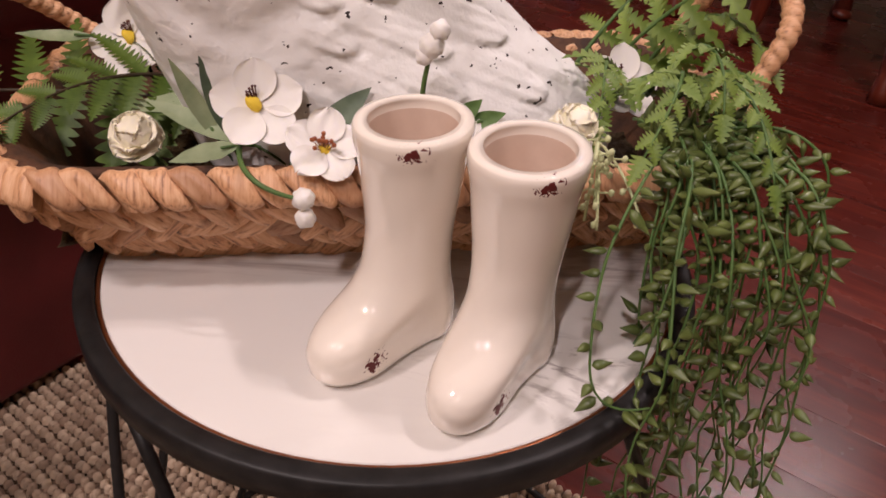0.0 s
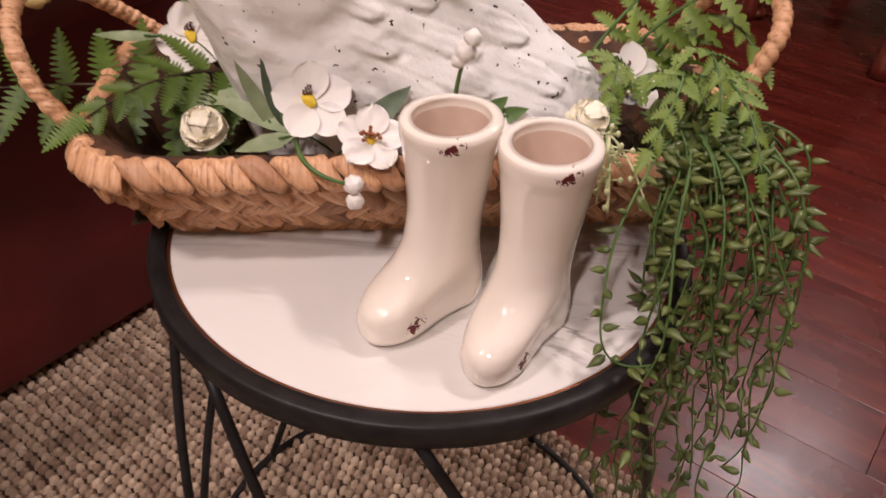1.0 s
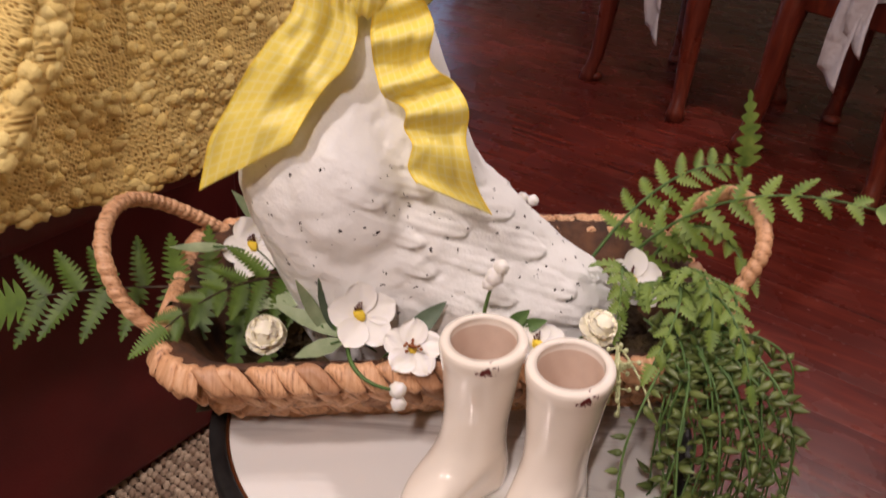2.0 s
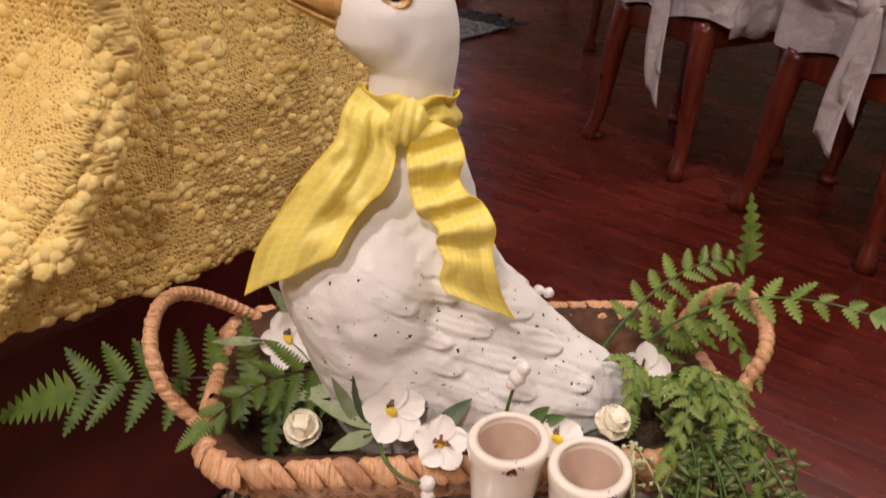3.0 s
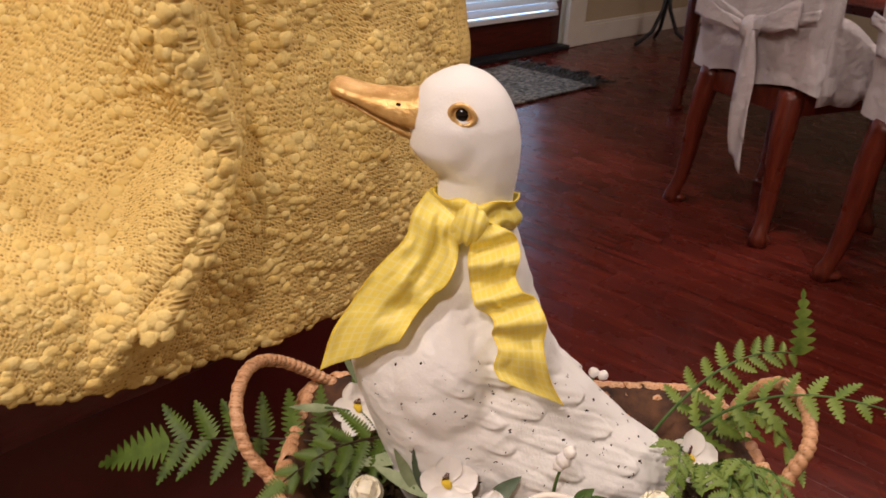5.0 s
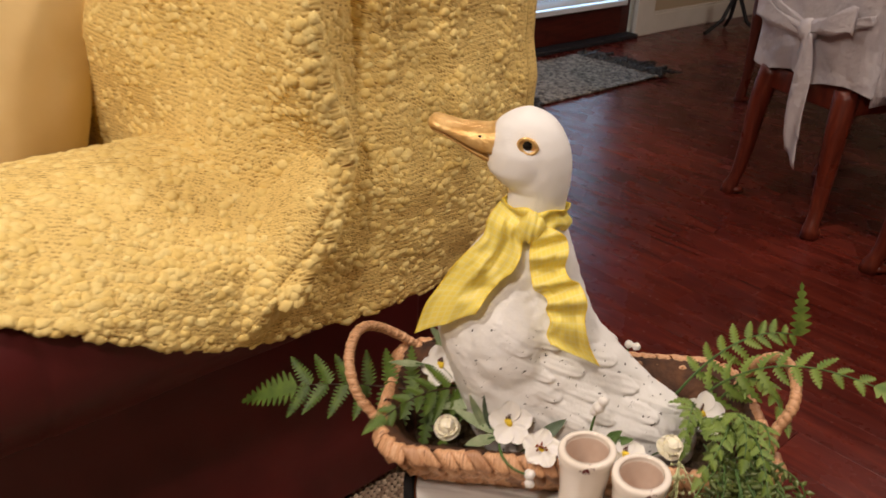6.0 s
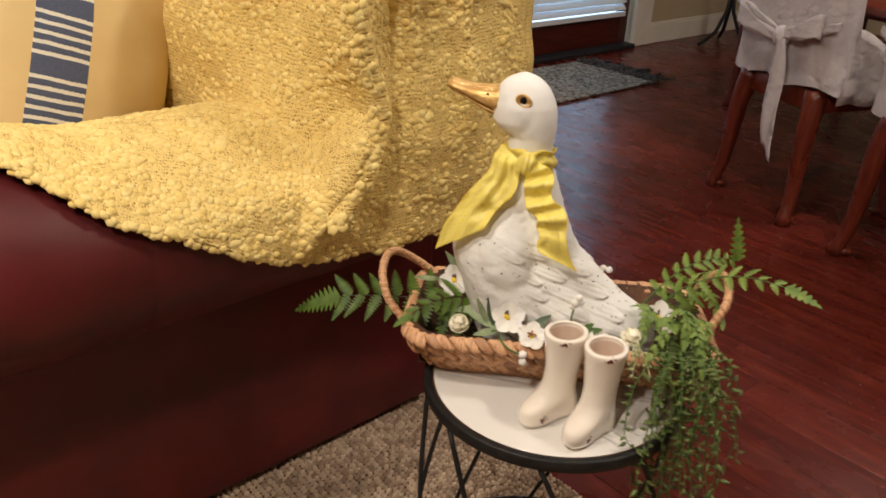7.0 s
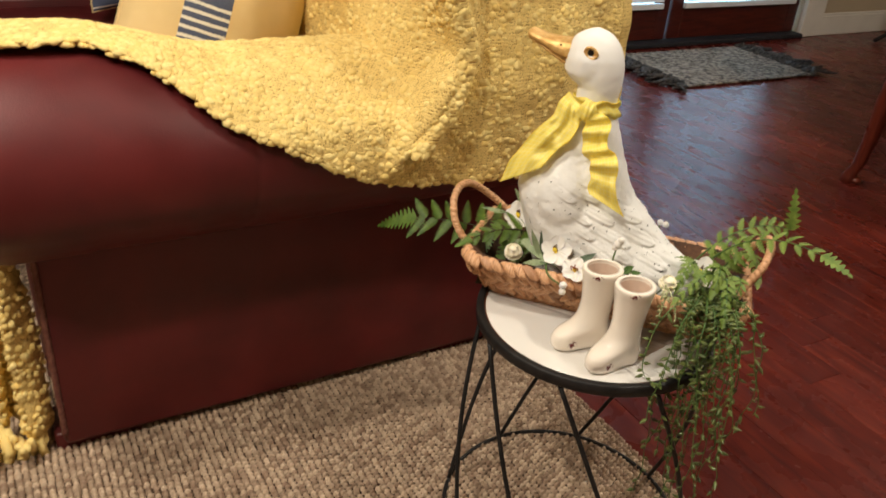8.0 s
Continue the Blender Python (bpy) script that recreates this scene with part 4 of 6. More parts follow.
def strand_mesh(name, lx, ly, lz, seed):
    """A plump flattened strand, pointed at both ends, with creases along it."""
    verts, nu, nv = [], 11, 10
    for i in range(nu):
        t = i / (nu - 1)
        w = math.sin(math.pi * (0.05 + 0.90 * t))**0.52 * (1 + 0.12 * math.sin(3 * t + seed))
        for k in range(nv):
            a = 2 * math.pi * k / nv
            cr = 1 + 0.05 * math.sin(5 * a + seed) + 0.22 * noise.noise((t * 4 + seed, math.cos(a) * 1.5, math.sin(a) * 1.5))
            verts.append(((t - 0.5) * lx, ly / 2 * w * math.cos(a) * cr, lz / 2 * w * math.sin(a) * cr + 0.10 * lz * math.sin(math.pi * t)))
    faces = grid_faces(nu, nv, False, True) + [tuple(range(nv))[::-1], tuple((nu - 1) * nv + k for k in range(nv))]
    return mesh(name, verts, faces, M_WICKER)


weave = [strand_mesh("strand", 0.047, 0.0185, 0.0115, sd) for sd in (1.0, 4.2, 7.7)]
rnd = random.Random(3)
NB = 64
for row, (h, slant) in enumerate(((0.08, 40), (0.29, -40), (0.50, 40), (0.72, -42))):
    for k in range(NB):
        a = (k + 0.5 * (row % 2) + rnd.uniform(-0.1, 0.1)) / NB
        p, t = basket_point(a, h, 0.0062)
        nrm = Vector((t.y, -t.x, 0.10)).normalized()
        m = axes(t, nrm, p) @ pose(0, 0, 0, rnd.uniform(-10, 10), rnd.uniform(-5, 5), slant + rnd.uniform(-9, 9))
        part("strand", weave[k % 3], basket, "", m @ Matrix.Diagonal((rnd.uniform(0.88, 1.12), rnd.uniform(0.85, 1.15), rnd.uniform(0.8, 1.2), 1)))


def wrap_mesh(name, width, slant, seed):
    """A flat stalk wrapped over the rim: local x along the rim, y outward, z up."""
    prof = [(-0.0060, -0.0170), (-0.0012, -0.0162), (0.0010, -0.0140), (0.0020, -0.0105), (0.0024, -0.0065), (0.0020, -0.0015), (0.0008, 0.0024), (-0.0022, 0.0040), (-0.0070, 0.0040), (-0.0110, 0.0005), (-0.0125, -0.008), (-0.0125, -0.018)]
    verts, nv = [], 9
    for i, (y, z) in enumerate(prof):
        nx = (prof[min(i + 1, 11)][0] - prof[max(i - 1, 0)][0], prof[min(i + 1, 11)][1] - prof[max(i - 1, 0)][1])
        nl = math.hypot(*nx)
        ny, nz = nx[1] / nl, -nx[0] / nl
        for j in range(nv):
            v = 2 * j / (nv - 1) - 1
            d = 0.0011 * v + 0.0013 * (1 - abs(v)**4) - 0.0024 * abs(v)**6 + 0.0006 * math.sin(5 * v + seed + 0.3 * i) + 0.0008 * noise.noise((v * 1.5 + seed, i * 0.35, 2))
            w = width / 2 * (1 + 0.10 * math.sin(seed * 2 + i * 0.5)) * (0.86 if i == 0 else 0.94 if i == 1 else 1.0)
            verts.append((v * w + slant * (z + 0.012), y + ny * d, z + nz * d))
    return mesh(name, verts, grid_faces(12, nv), M_WICKER_RIM)


wraps = [wrap_mesh("rim_wrap", 0.0205, sl, sd) for sl, sd in ((-0.70, 2.0), (-0.85, 5.5), (-0.60, 8.1), (-0.15, 3.3))]
NR = 70
for k in range(NR):
    a = (k + rnd.uniform(-0.10, 0.10)) / NR
    p, t = basket_point(a, 1.0, 0.0)
    fall = basket_point(a, 0.75)[0] - p
    tilt = math.degrees(math.atan2(-fall.dot(Vector((t.y, -t.x, 0))), -fall.z)) * 0.9
    part("rim_wrap", wraps[k % 3 if abs(t.x) > 0.97 or abs(t.y) > 0.97 else 3], basket, "", axes(t, Vector((0, 0, 1)), p) @ Matrix.Diagonal((1, -1, 1, 1)) @ pose(0, 0, rnd.uniform(-0.0008, 0.0006), tilt + rnd.uniform(-3, 3), 0, 0))


def handle(pts, n=280):
    path = []
    m = len(pts)
    for i in range(n):
        u = i / (n - 1) * (m - 1)
        k = min(int(u), m - 2)
        f = u - k
        q = [Vector(pts[min(max(k + d, 0), m - 1)]) for d in (-1, 0, 1, 2)]
        path.append(0.5 * ((2 * q[1]) + (q[2] - q[0]) * f + (2 * q[0] - 5 * q[1] + 4 * q[2] - q[3]) * f * f + (3 * q[1] - q[0] - 3 * q[2] + q[3]) * f**3))
    return mesh("handle", *tube(path, 0.0062, 12, vary=lambda i, k: 0.86 + 0.26 * abs(math.sin(math.pi * i / 8.2 + math.pi * k / 12))**0.6 + 0.05 * math.sin(i * 0.37)), M_WICKER)


part("handle", handle([(-0.245, -0.052, 0.075), (-0.270, -0.045, 0.105), (-0.283, -0.025, 0.138), (-0.282, 0.008, 0.153), (-0.274, 0.042, 0.147), (-0.260, 0.070, 0.130), (-0.241, 0.090, 0.109), (-0.221, 0.104, 0.088), (-0.200, 0.114, 0.068)]), basket, "wrapped loop handle")
loop = [(0.196, -0.050, 0.540), (0.208, -0.020, 0.566), (0.222, 0.010, 0.590), (0.238, 0.022, 0.622), (0.243, 0.045, 0.638), (0.241, 0.080, 0.642), (0.232, 0.112, 0.632), (0.216, 0.138, 0.600), (0.205, 0.150, 0.555)]
part("handle", handle([BASKET.inverted() @ Vector(p) for p in loop]), basket, "wrapped loop handle")
mv = []
for i in range(40):
    for j in range(24):
        a, b = 2 * i / 39 - 1, 2 * j / 23 - 1
        mv.append((a * 0.215, b * 0.082, 0.034 + 0.014 * noise.noise((a * 7, b * 4, 1)) + 0.008 * noise.noise((a * 19, b * 11, 4)) - 0.01 * (abs(a)**6 + abs(b)**6)))
part("filling", mesh("filling", mv, grid_faces(40, 24), M_MOSS), basket, "dry brown moss filling")

# ---- duck ----
DZ = [0.478, 0.484, 0.500, 0.525, 0.560, 0.600, 0.640, 0.670, 0.700, 0.735, 0.770, 0.800, 0.820, 0.840, 0.853, 0.866, 0.885, 0.902, 0.915, 0.925, 0.931]
DF = [-0.110, -0.118, -0.130, -0.142, -0.153, -0.166, -0.180, -0.184, -0.179, -0.160, -0.137, -0.117, -0.109, -0.109, -0.125, -0.135, -0.136, -0.133, -0.126, -0.113, -0.098]
DB = [0.118, 0.140, 0.150, 0.151, 0.137, 0.090, 0.044, 0.011, -0.003, -0.018, -0.030, -0.040, -0.043, -0.041, -0.040, -0.040, -0.043, -0.050, -0.059, -0.072, -0.088]
DW = [0.066, 0.080, 0.091, 0.099, 0.103, 0.104, 0.101, 0.094, 0.083, 0.066, 0.050, 0.040, 0.037, 0.038, 0.041, 0.043, 0.043, 0.040, 0.034, 0.024, 0.010]
DUCK_Y = 0.066


def feathers(x, z):
    """Relief of the wing: overlapping rows of rounded feathers that point back and down."""
    sx, sz = x + 0.06, z - 0.66
    c, s = math.cos(radians(27)), math.sin(radians(27))
    al, ac = sx * c - sz * s, sx * s + sz * c
    row_h, length = 0.0165, 0.072
    r = math.floor(ac / row_h)
    f = ac / row_h - r - 0.5
    ph = al / length + 0.5 * (r % 2) + 0.13 * math.sin(r * 2.4)
    t = ph - 0.30 * (1 - (2 * f)**2) + 0.35
    t -= math.floor(t)
    body = (0.30 + 0.70 * t) * (1 - 0.55 * abs(2 * f)**3)
    tip = 1 - smooth(0.93, 1.0, t)
    mask = smooth(-0.060, -0.020, x + 0.55 * (z - 0.60)) * (1 - smooth(0.665, 0.70, z + 0.25 * x)) * smooth(0.478, 0.50, z)
    rib = 0.12 * math.sin(2 * math.pi * 3 * f + 0.6 * math.sin(t * 5))
    return 0.0050 * (body + rib * t) * tip * mask


dz = np.concatenate([np.linspace(0.478, 0.80, 190), np.linspace(0.8015, 0.931, 80)])
xf, xb, hw = curve(dz, DZ, DF), curve(dz, DZ, DB), curve(dz, DZ, DW)
NA = 300
dv, dmat = [], []
for z, f, b, w in zip(dz, xf, xb, hw):
    xc, a = (f + b) / 2, (b - f) / 2
    taper = 0.62 * (1 - smooth(0.60, 0.74, z))
    for k in range(NA):
        th = 2 * math.pi * k / NA
        cx, sy = math.cos(th), math.sin(th)
        x = xc + a * math.copysign(abs(cx)**0.92, cx)
        y = w * math.copysign(abs(sy)**0.92, sy) * (1 - taper * ((1 + cx) / 2)**2.2)
        y *= 1 - 0.12 * (sy > 0) * (1 - smooth(0.66, 0.76, z))
        n = Vector((cx / max(a, 0.01), sy / max(w, 0.01), 0)).normalized()
        n = Vector((n.x, n.y, 0.15)).normalized()
        d = feathers(x, z) * smooth(0.1, 0.45, abs(sy))
        side = smooth(0.25, 0.7, abs(sy))
        bx, bz = (x + 0.088) / 0.034, (z - 0.676) / 0.043
        d += 0.0085 * math.exp(-(bx * bx + bz * bz)**1.6) * side
        d -= 0.0016 * math.exp(-((math.hypot(bx, bz) - 1.25) / 0.22)**2) * side
        d += 0.0018 * noise.noise((x * 46, y * 46 + 9, z * 46)) * (1 - smooth(0.78, 0.82, z)) + (0.0007 - 0.0005 * smooth(0.78, 0.82, z)) * noise.noise((x * 110, y * 110, z * 110))
        # round cheek with a crescent crease behind it, and a hollow round the eye
        cx2, cz2 = x + 0.101, z - 0.878
        cr = math.hypot(cx2, cz2)
        d += 0.0036 * math.exp(-(cr / 0.020)**3) * side
        d -= 0.0007 * math.exp(-((cr - 0.0275) / 0.0060)**2) * smooth(-0.2, 0.5, (cx2 - 0.6 * cz2) / max(cr, 0.001)) * side
        d -= 0.0022 * math.exp(-(((x + 0.093) / 0.014)**2 + ((z - 0.904) / 0.010)**2)) * side
        dv.append(Vector((x, DUCK_Y + y, z)) + n * d)
df = grid_faces(len(dz), NA, False, True)
df += [tuple(range(NA))[::-1], tuple((len(dz) - 1) * NA + k for k in range(NA))]
dmat = [0] * len(df)
# bill
bv, nb, nk = [], 26, 36
for i in range(nb):
    t = i / (nb - 1)
    x = -0.120 - 0.084 * t
    zt = float(curve(np.array([t]), [0, 0.2, 0.5, 0.8, 0.94, 1], [0.916, 0.9095, 0.9090, 0.9125, 0.9150, 0.9105])[0])
    zb = float(curve(np.array([t]), [0, 0.2, 0.5, 0.8, 0.94, 1], [0.862, 0.868, 0.880, 0.893, 0.897, 0.903])[0])
    w = float(curve(np.array([t]), [0, 0.3, 0.6, 0.85, 0.95, 1], [0.029, 0.025, 0.021, 0.0195, 0.0160, 0.007])[0])
    for k in range(nk):
        a = 2 * math.pi * k / nk
        y, z = w * math.copysign(abs(math.cos(a))**0.8, math.cos(a)), math.sin(a)
        zz = (zt + zb) / 2 + (zt - zb) / 2 * math.copysign(abs(z)**0.85, z)
        groove = math.exp(-((zz - (zb + 0.30 * (zt - zb))) / 0.0018)**2) * abs(math.cos(a)) * (1 - smooth(0.85, 1.0, t))
        y *= (1 - 0.34 * groove) * (1 - 0.10 * (zz < zb + 0.30 * (zt - zb)))
        bv.append(Vector((x, DUCK_Y + y, zz + 0.0004 * noise.noise((x * 300, y * 300, zz * 300)))))
base_i = len(dv)
dv += bv
bf = grid_faces(nb, nk, False, True, base_i) + [tuple(base_i + k for k in range(nk)), tuple(base_i + (nb - 1) * nk + k for k in range(nk))[::-1]]
df += bf
dmat += [1] * len(bf)
# eyes: a gold almond ring round a black bead; nostrils
for sgn in (-1, 1):
    ey = DUCK_Y + sgn * 0.0402
    loop = []
    for k in range(28):
        a = 2 * math.pi * k / 28
        al = 1 + 0.16 * math.cos(2 * a)
        loop.append((-0.0875 + 0.0086 * math.cos(a) * al, ey + sgn * (0.0008 - 0.0012 * abs(math.cos(a))), 0.901 + 0.0082 * math.sin(a) - 0.0018 * math.cos(a)))
    s = tube(loop, 0.0022, 8, True)
    b0 = len(dv)
    dv += s[0]
    df += [tuple(i + b0 for i in q) for q in s[1]]
    dmat += [1] * len(s[1])
    s = turned(ico(1.0, 3), Matrix.Translation((-0.0875, ey - sgn * 0.0032, 0.901)) @ Matrix.Diagonal((0.0095, 0.0042, 0.0086, 1)))
    b0 = len(dv)
    dv += s[0]
    df += [tuple(i + b0 for i in q) for q in s[1]]
    dmat += [1] * len(s[1])
    s = turned(ico(1.0, 3), Matrix.Translation((-0.0878, ey - sgn * 0.0022, 0.9012)) @ Matrix.Diagonal((0.0062, 0.0046, 0.0062, 1)))
    b0 = len(dv)
    dv += s[0]
    df += [tuple(i + b0 for i in q) for q in s[1]]
    dmat += [2] * len(s[1])
    s = turned(ico(1.0, 2), Matrix.Translation((-0.142, DUCK_Y + sgn * 0.0228, 0.9010)) @ Matrix.Diagonal((0.0022, 0.0014, 0.0016, 1)))
    b0 = len(dv)
    dv += s[0]
    df += [tuple(i + b0 for i in q) for q in s[1]]
    dmat += [2] * len(s[1])
duck = thing("duck_statue", "white plaster duck statue with gold bill, sitting in the basket", "statue", data=mesh("duck_statue", dv, df, [M_DUCK, M_GOLD, M_BLACK], True, dmat))

# ---- ribbon ----
ribbon = thing("ribbon", "sheer yellow checked ribbon tied round the duck's neck", "ribbon")


def spline(pts, n):
    """n points along a smooth line through pts."""
    out, m = [], len(pts)
    for i in range(n):
        u = i / (n - 1) * (m - 1)
        k = min(int(u), m - 2)
        f = u - k
        q = [Vector(pts[min(max(k + d, 0), m - 1)]) for d in (-1, 0, 1, 2)]
        out.append(0.5 * ((2 * q[1]) + (q[2] - q[0]) * f + (2 * q[0] - 5 * q[1] + 4 * q[2] - q[3]) * f * f + (3 * q[1] - q[0] - 3 * q[2] + q[3]) * f**3))
    return out


def strip(name, one, other, waves, n=90, m=22, label=""):
    """A strip of cloth between two edges; waves lifts it towards the front."""
    A, B = spline(one, n), spline(other, n)
    verts, uv, run = [], [], 0.0
    for i in range(n):
        if i:
            run += ((A[i] + B[i]) / 2 - (A[i - 1] + B[i - 1]) / 2).length
        for j in range(m):
            u = j / (m - 1)
            p = A[i].lerp(B[i], u)
            wv = waves(i / (n - 1), u)
            verts.append(p + Vector((0.15 * wv, -wv, 0.35 * wv)))
            uv.append((0.058 * u, run))
    ob = part(name, mesh(name, verts, grid_faces(n, m), M_RIBBON, uvs=uv), ribbon, label)
    so = ob.modifiers.new("thickness", 'SOLIDIFY')
    so.thickness = 0.0005
    for j in (0, m - 1):
        part("hem", mesh("hem", *tube([verts[i * m + j] for i in range(n)], 0.0007, 5), M_RIBBON_EDGE), ob)
    return ob


strip("tail", [(-0.113, 0.030, 0.833), (-0.122, 0.014, 0.820), (-0.127, 0.008, 0.799), (-0.143, 0.004, 0.779), (-0.158, 0.002, 0.759), (-0.173, 0.0, 0.733), (-0.188, -0.002, 0.706), (-0.199, -0.004, 0.667)],
      [(-0.082, 0.010, 0.815), (-0.083, 0.004, 0.806), (-0.083, -0.001, 0.787), (-0.090, -0.006, 0.768), (-0.101, -0.010, 0.757), (-0.109, -0.015, 0.747), (-0.117, -0.018, 0.734), (-0.127, -0.021, 0.716)],
      lambda t, u: 0.0022 * math.sin(21 * u - 5 * t + 1.0) * smooth(0.02, 0.15, t) * (1 - smooth(0.35, 0.9, t)) + 0.0022 * noise.noise((u * 7.0, t * 11.0, 8.0)) * smooth(0.05, 0.2, t) + smooth(0.0, 0.25, t) * (0.0055 * math.sin(7.5 * u - 2.5 * t) * math.sin(math.pi * u) + 0.004 * noise.noise((u * 3.1, t * 5.2, 3.0)) + 0.0030 * math.sin(13 * t + 2.0 * u) * u + 0.0025 * math.sin(21 * t - 6 * u) * u * u))
strip("tail", [(-0.072, 0.010, 0.812), (-0.073, 0.004, 0.794), (-0.073, -0.002, 0.784), (-0.069, -0.007, 0.767), (-0.064, -0.012, 0.752), (-0.049, -0.017, 0.745), (-0.048, -0.021, 0.733), (-0.042, -0.026, 0.722), (-0.044, -0.030, 0.707), (-0.038, -0.033, 0.697)],
      [(-0.060, 0.016, 0.816), (-0.040, 0.014, 0.809), (-0.033, 0.008, 0.798), (-0.034, 0.001, 0.780), (-0.029, -0.005, 0.768), (-0.015, -0.008, 0.761), (-0.006, -0.012, 0.742), (-0.005, -0.018, 0.719), (0.004, -0.017, 0.689), (0.017, -0.012, 0.664)],
      lambda t, u: 0.0020 * noise.noise((u * 6.0, t * 13.0, 2.0)) * smooth(0.05, 0.2, t) + 0.0062 * math.sin(33 * t - 1.6 * u + 0.5) * (1 - 0.75 * smooth(0.6, 0.85, t)) * smooth(0.0, 0.12, t) + 0.0015 * math.sin(6 * u))
band = []
NBD = 96
for i in range(NBD):
    a = 2 * math.pi * i / NBD
    for j in range(10):
        u = j / 9
        z = 0.797 + 0.026 * u - 0.014 * math.sin(a) * 0.4 + 0.002 * math.sin(a * 7 + 2 * u)
        f, b, w = (float(curve(np.array([z]), DZ, q)[0]) for q in (DF, DB, DW))
        lift = 0.0035 + 0.0022 * math.sin(u * 8 + 1.2 * math.sin(a * 3)) + 0.0012 * math.sin(a * 11 + 5 * u)
        band.append(((f + b) / 2 + ((b - f) / 2 + lift) * math.cos(a), DUCK_Y + (w + lift) * math.sin(a), z))
nb_ob = part("neck_band", mesh("neck_band", band, grid_faces(NBD, 10, True), M_RIBBON, uvs=[(0.03 * j / 9, i / NBD * 0.26) for i in range(NBD) for j in range(10)]), ribbon)
nb_ob.modifiers.new("thickness", 'SOLIDIFY').thickness = 0.0005
for j in (0, 9):
    part("hem", mesh("hem", *tube([band[i * 10 + j] for i in range(NBD)], 0.0007, 5, True), M_RIBBON_EDGE), nb_ob)
# the knot: a gathered wrap with pleats running over it
kv, kuv, KN = [], [], 40
for i in range(KN):
    a = 2 * math.pi * i / KN
    for j in range(17):
        v = 2 * j / 16 - 1
        swell = math.sqrt(max(0.02, 1 - 0.80 * v * v)) * (1 + 0.09 * math.sin(3.5 * math.pi * v + 1.4 * math.sin(a)) + 0.05 * math.sin(2 * a + 4 * v))
        kv.append((-0.0755 + 0.0125 * v + 0.004 * math.sin(a), 0.011 + 0.0125 * swell * math.cos(a), 0.8145 + 0.0170 * swell * math.sin(a) - 0.004 * v))
        kuv.append((0.03 * v, 0.06 * i / KN))
kf = grid_faces(KN, 17, True) + [tuple(i * 17 for i in range(KN)), tuple(i * 17 + 16 for i in range(KN))[::-1]]
part("knot", mesh("knot", kv, kf, M_RIBBON, uvs=kuv), ribbon, "gathered yellow knot")


# ---- boots ----
def boot_mesh():
    h = [0, 0.003, 0.009, 0.018, 0.025, 0.031, 0.036, 0.041, 0.047, 0.055, 0.066, 0.080, 0.102, 0.122, 0.131, 0.136, 0.1395, 0.140]
    bk = [0.0240, 0.0275, 0.0290, 0.0292, 0.0286, 0.0276, 0.0266, 0.0257, 0.0250, 0.0246, 0.0248, 0.0258, 0.0288, 0.0316, 0.0335, 0.0339, 0.0327, 0.0298]
    fr = [0.0620, 0.0690, 0.0728, 0.0738, 0.0715, 0.0650, 0.0540, 0.0440, 0.0372, 0.0318, 0.0284, 0.0264, 0.0280, 0.0306, 0.0326, 0.0330, 0.0318, 0.0290]
    wd = [0.0195, 0.0236, 0.0258, 0.0264, 0.0262, 0.0256, 0.0248, 0.0240, 0.0234, 0.0229, 0.0230, 0.0240, 0.0262, 0.0282, 0.0298, 0.0302, 0.0290, 0.0264]
    hs = np.concatenate([np.linspace(0, 0.05, 34), np.linspace(0.0515, 0.13, 26), np.linspace(0.1305, 0.14, 14)])
    B, F, W = curve(hs, h, bk), curve(hs, h, fr), curve(hs, h, wd)
    rings = list(zip(hs, B, F, W))
    for z, k in ((0.1398, 0.86), (0.138, 0.79), (0.134, 0.75), (0.126, 0.735), (0.115, 0.73), (0.09, 0.72), (0.06, 0.70), (0.045, 0.6)):
        j = int(np.argmin(abs(hs - z)))
        rings.append((z, B[j] * k if z > 0.05 else 0.018, F[j] * k if z > 0.05 else 0.018, W[j] * k if z > 0.05 else 0.016))
    n, verts = 64, []
    for z, b, f, w in rings:
        for k in range(n):
            a = 2 * math.pi * k / n
            c, s = math.cos(a), math.sin(a)
            waist = 1 - 0.20 * math.exp(-((c - 0.22) / 0.33)**2) * (1 - smooth(0.020, 0.045, z))
            pw = 1.0 - 0.13 * (1 - smooth(0.030, 0.060, z)) if c > 0 else 1.0
            verts.append(((f if c > 0 else b) * math.copysign(abs(c)**pw, c), w * math.copysign(abs(s)**pw, s) * waist, z))
    faces = grid_faces(len(rings), n, False, True) + [tuple(range(n))[::-1], tuple((len(rings) - 1) * n + k for k in range(n))]
    index = [1 if min(q) >= (len(hs) + 2) * n else 0 for q in faces]
    return mesh("boot", verts, faces, [M_CERAMIC, M_BOOT_INSIDE], True, index)


BOOT = boot_mesh()
thing("ceramic_boot", "small cream glazed ceramic boot with chipped edges", "boot", "pair of boots", at=Matrix.Translation((0.0143, -0.085, TZ + 0.001)) @ pose(0, 0, 0, 0, 0, 229), data=BOOT)
thing("ceramic_boot", "small cream glazed ceramic boot with chipped edges", "boot", "pair of boots", at=Matrix.Translation((0.0720, -0.110, TZ + 0.001)) @ pose(0, 0, 0, 0, 0, 240), data=BOOT)

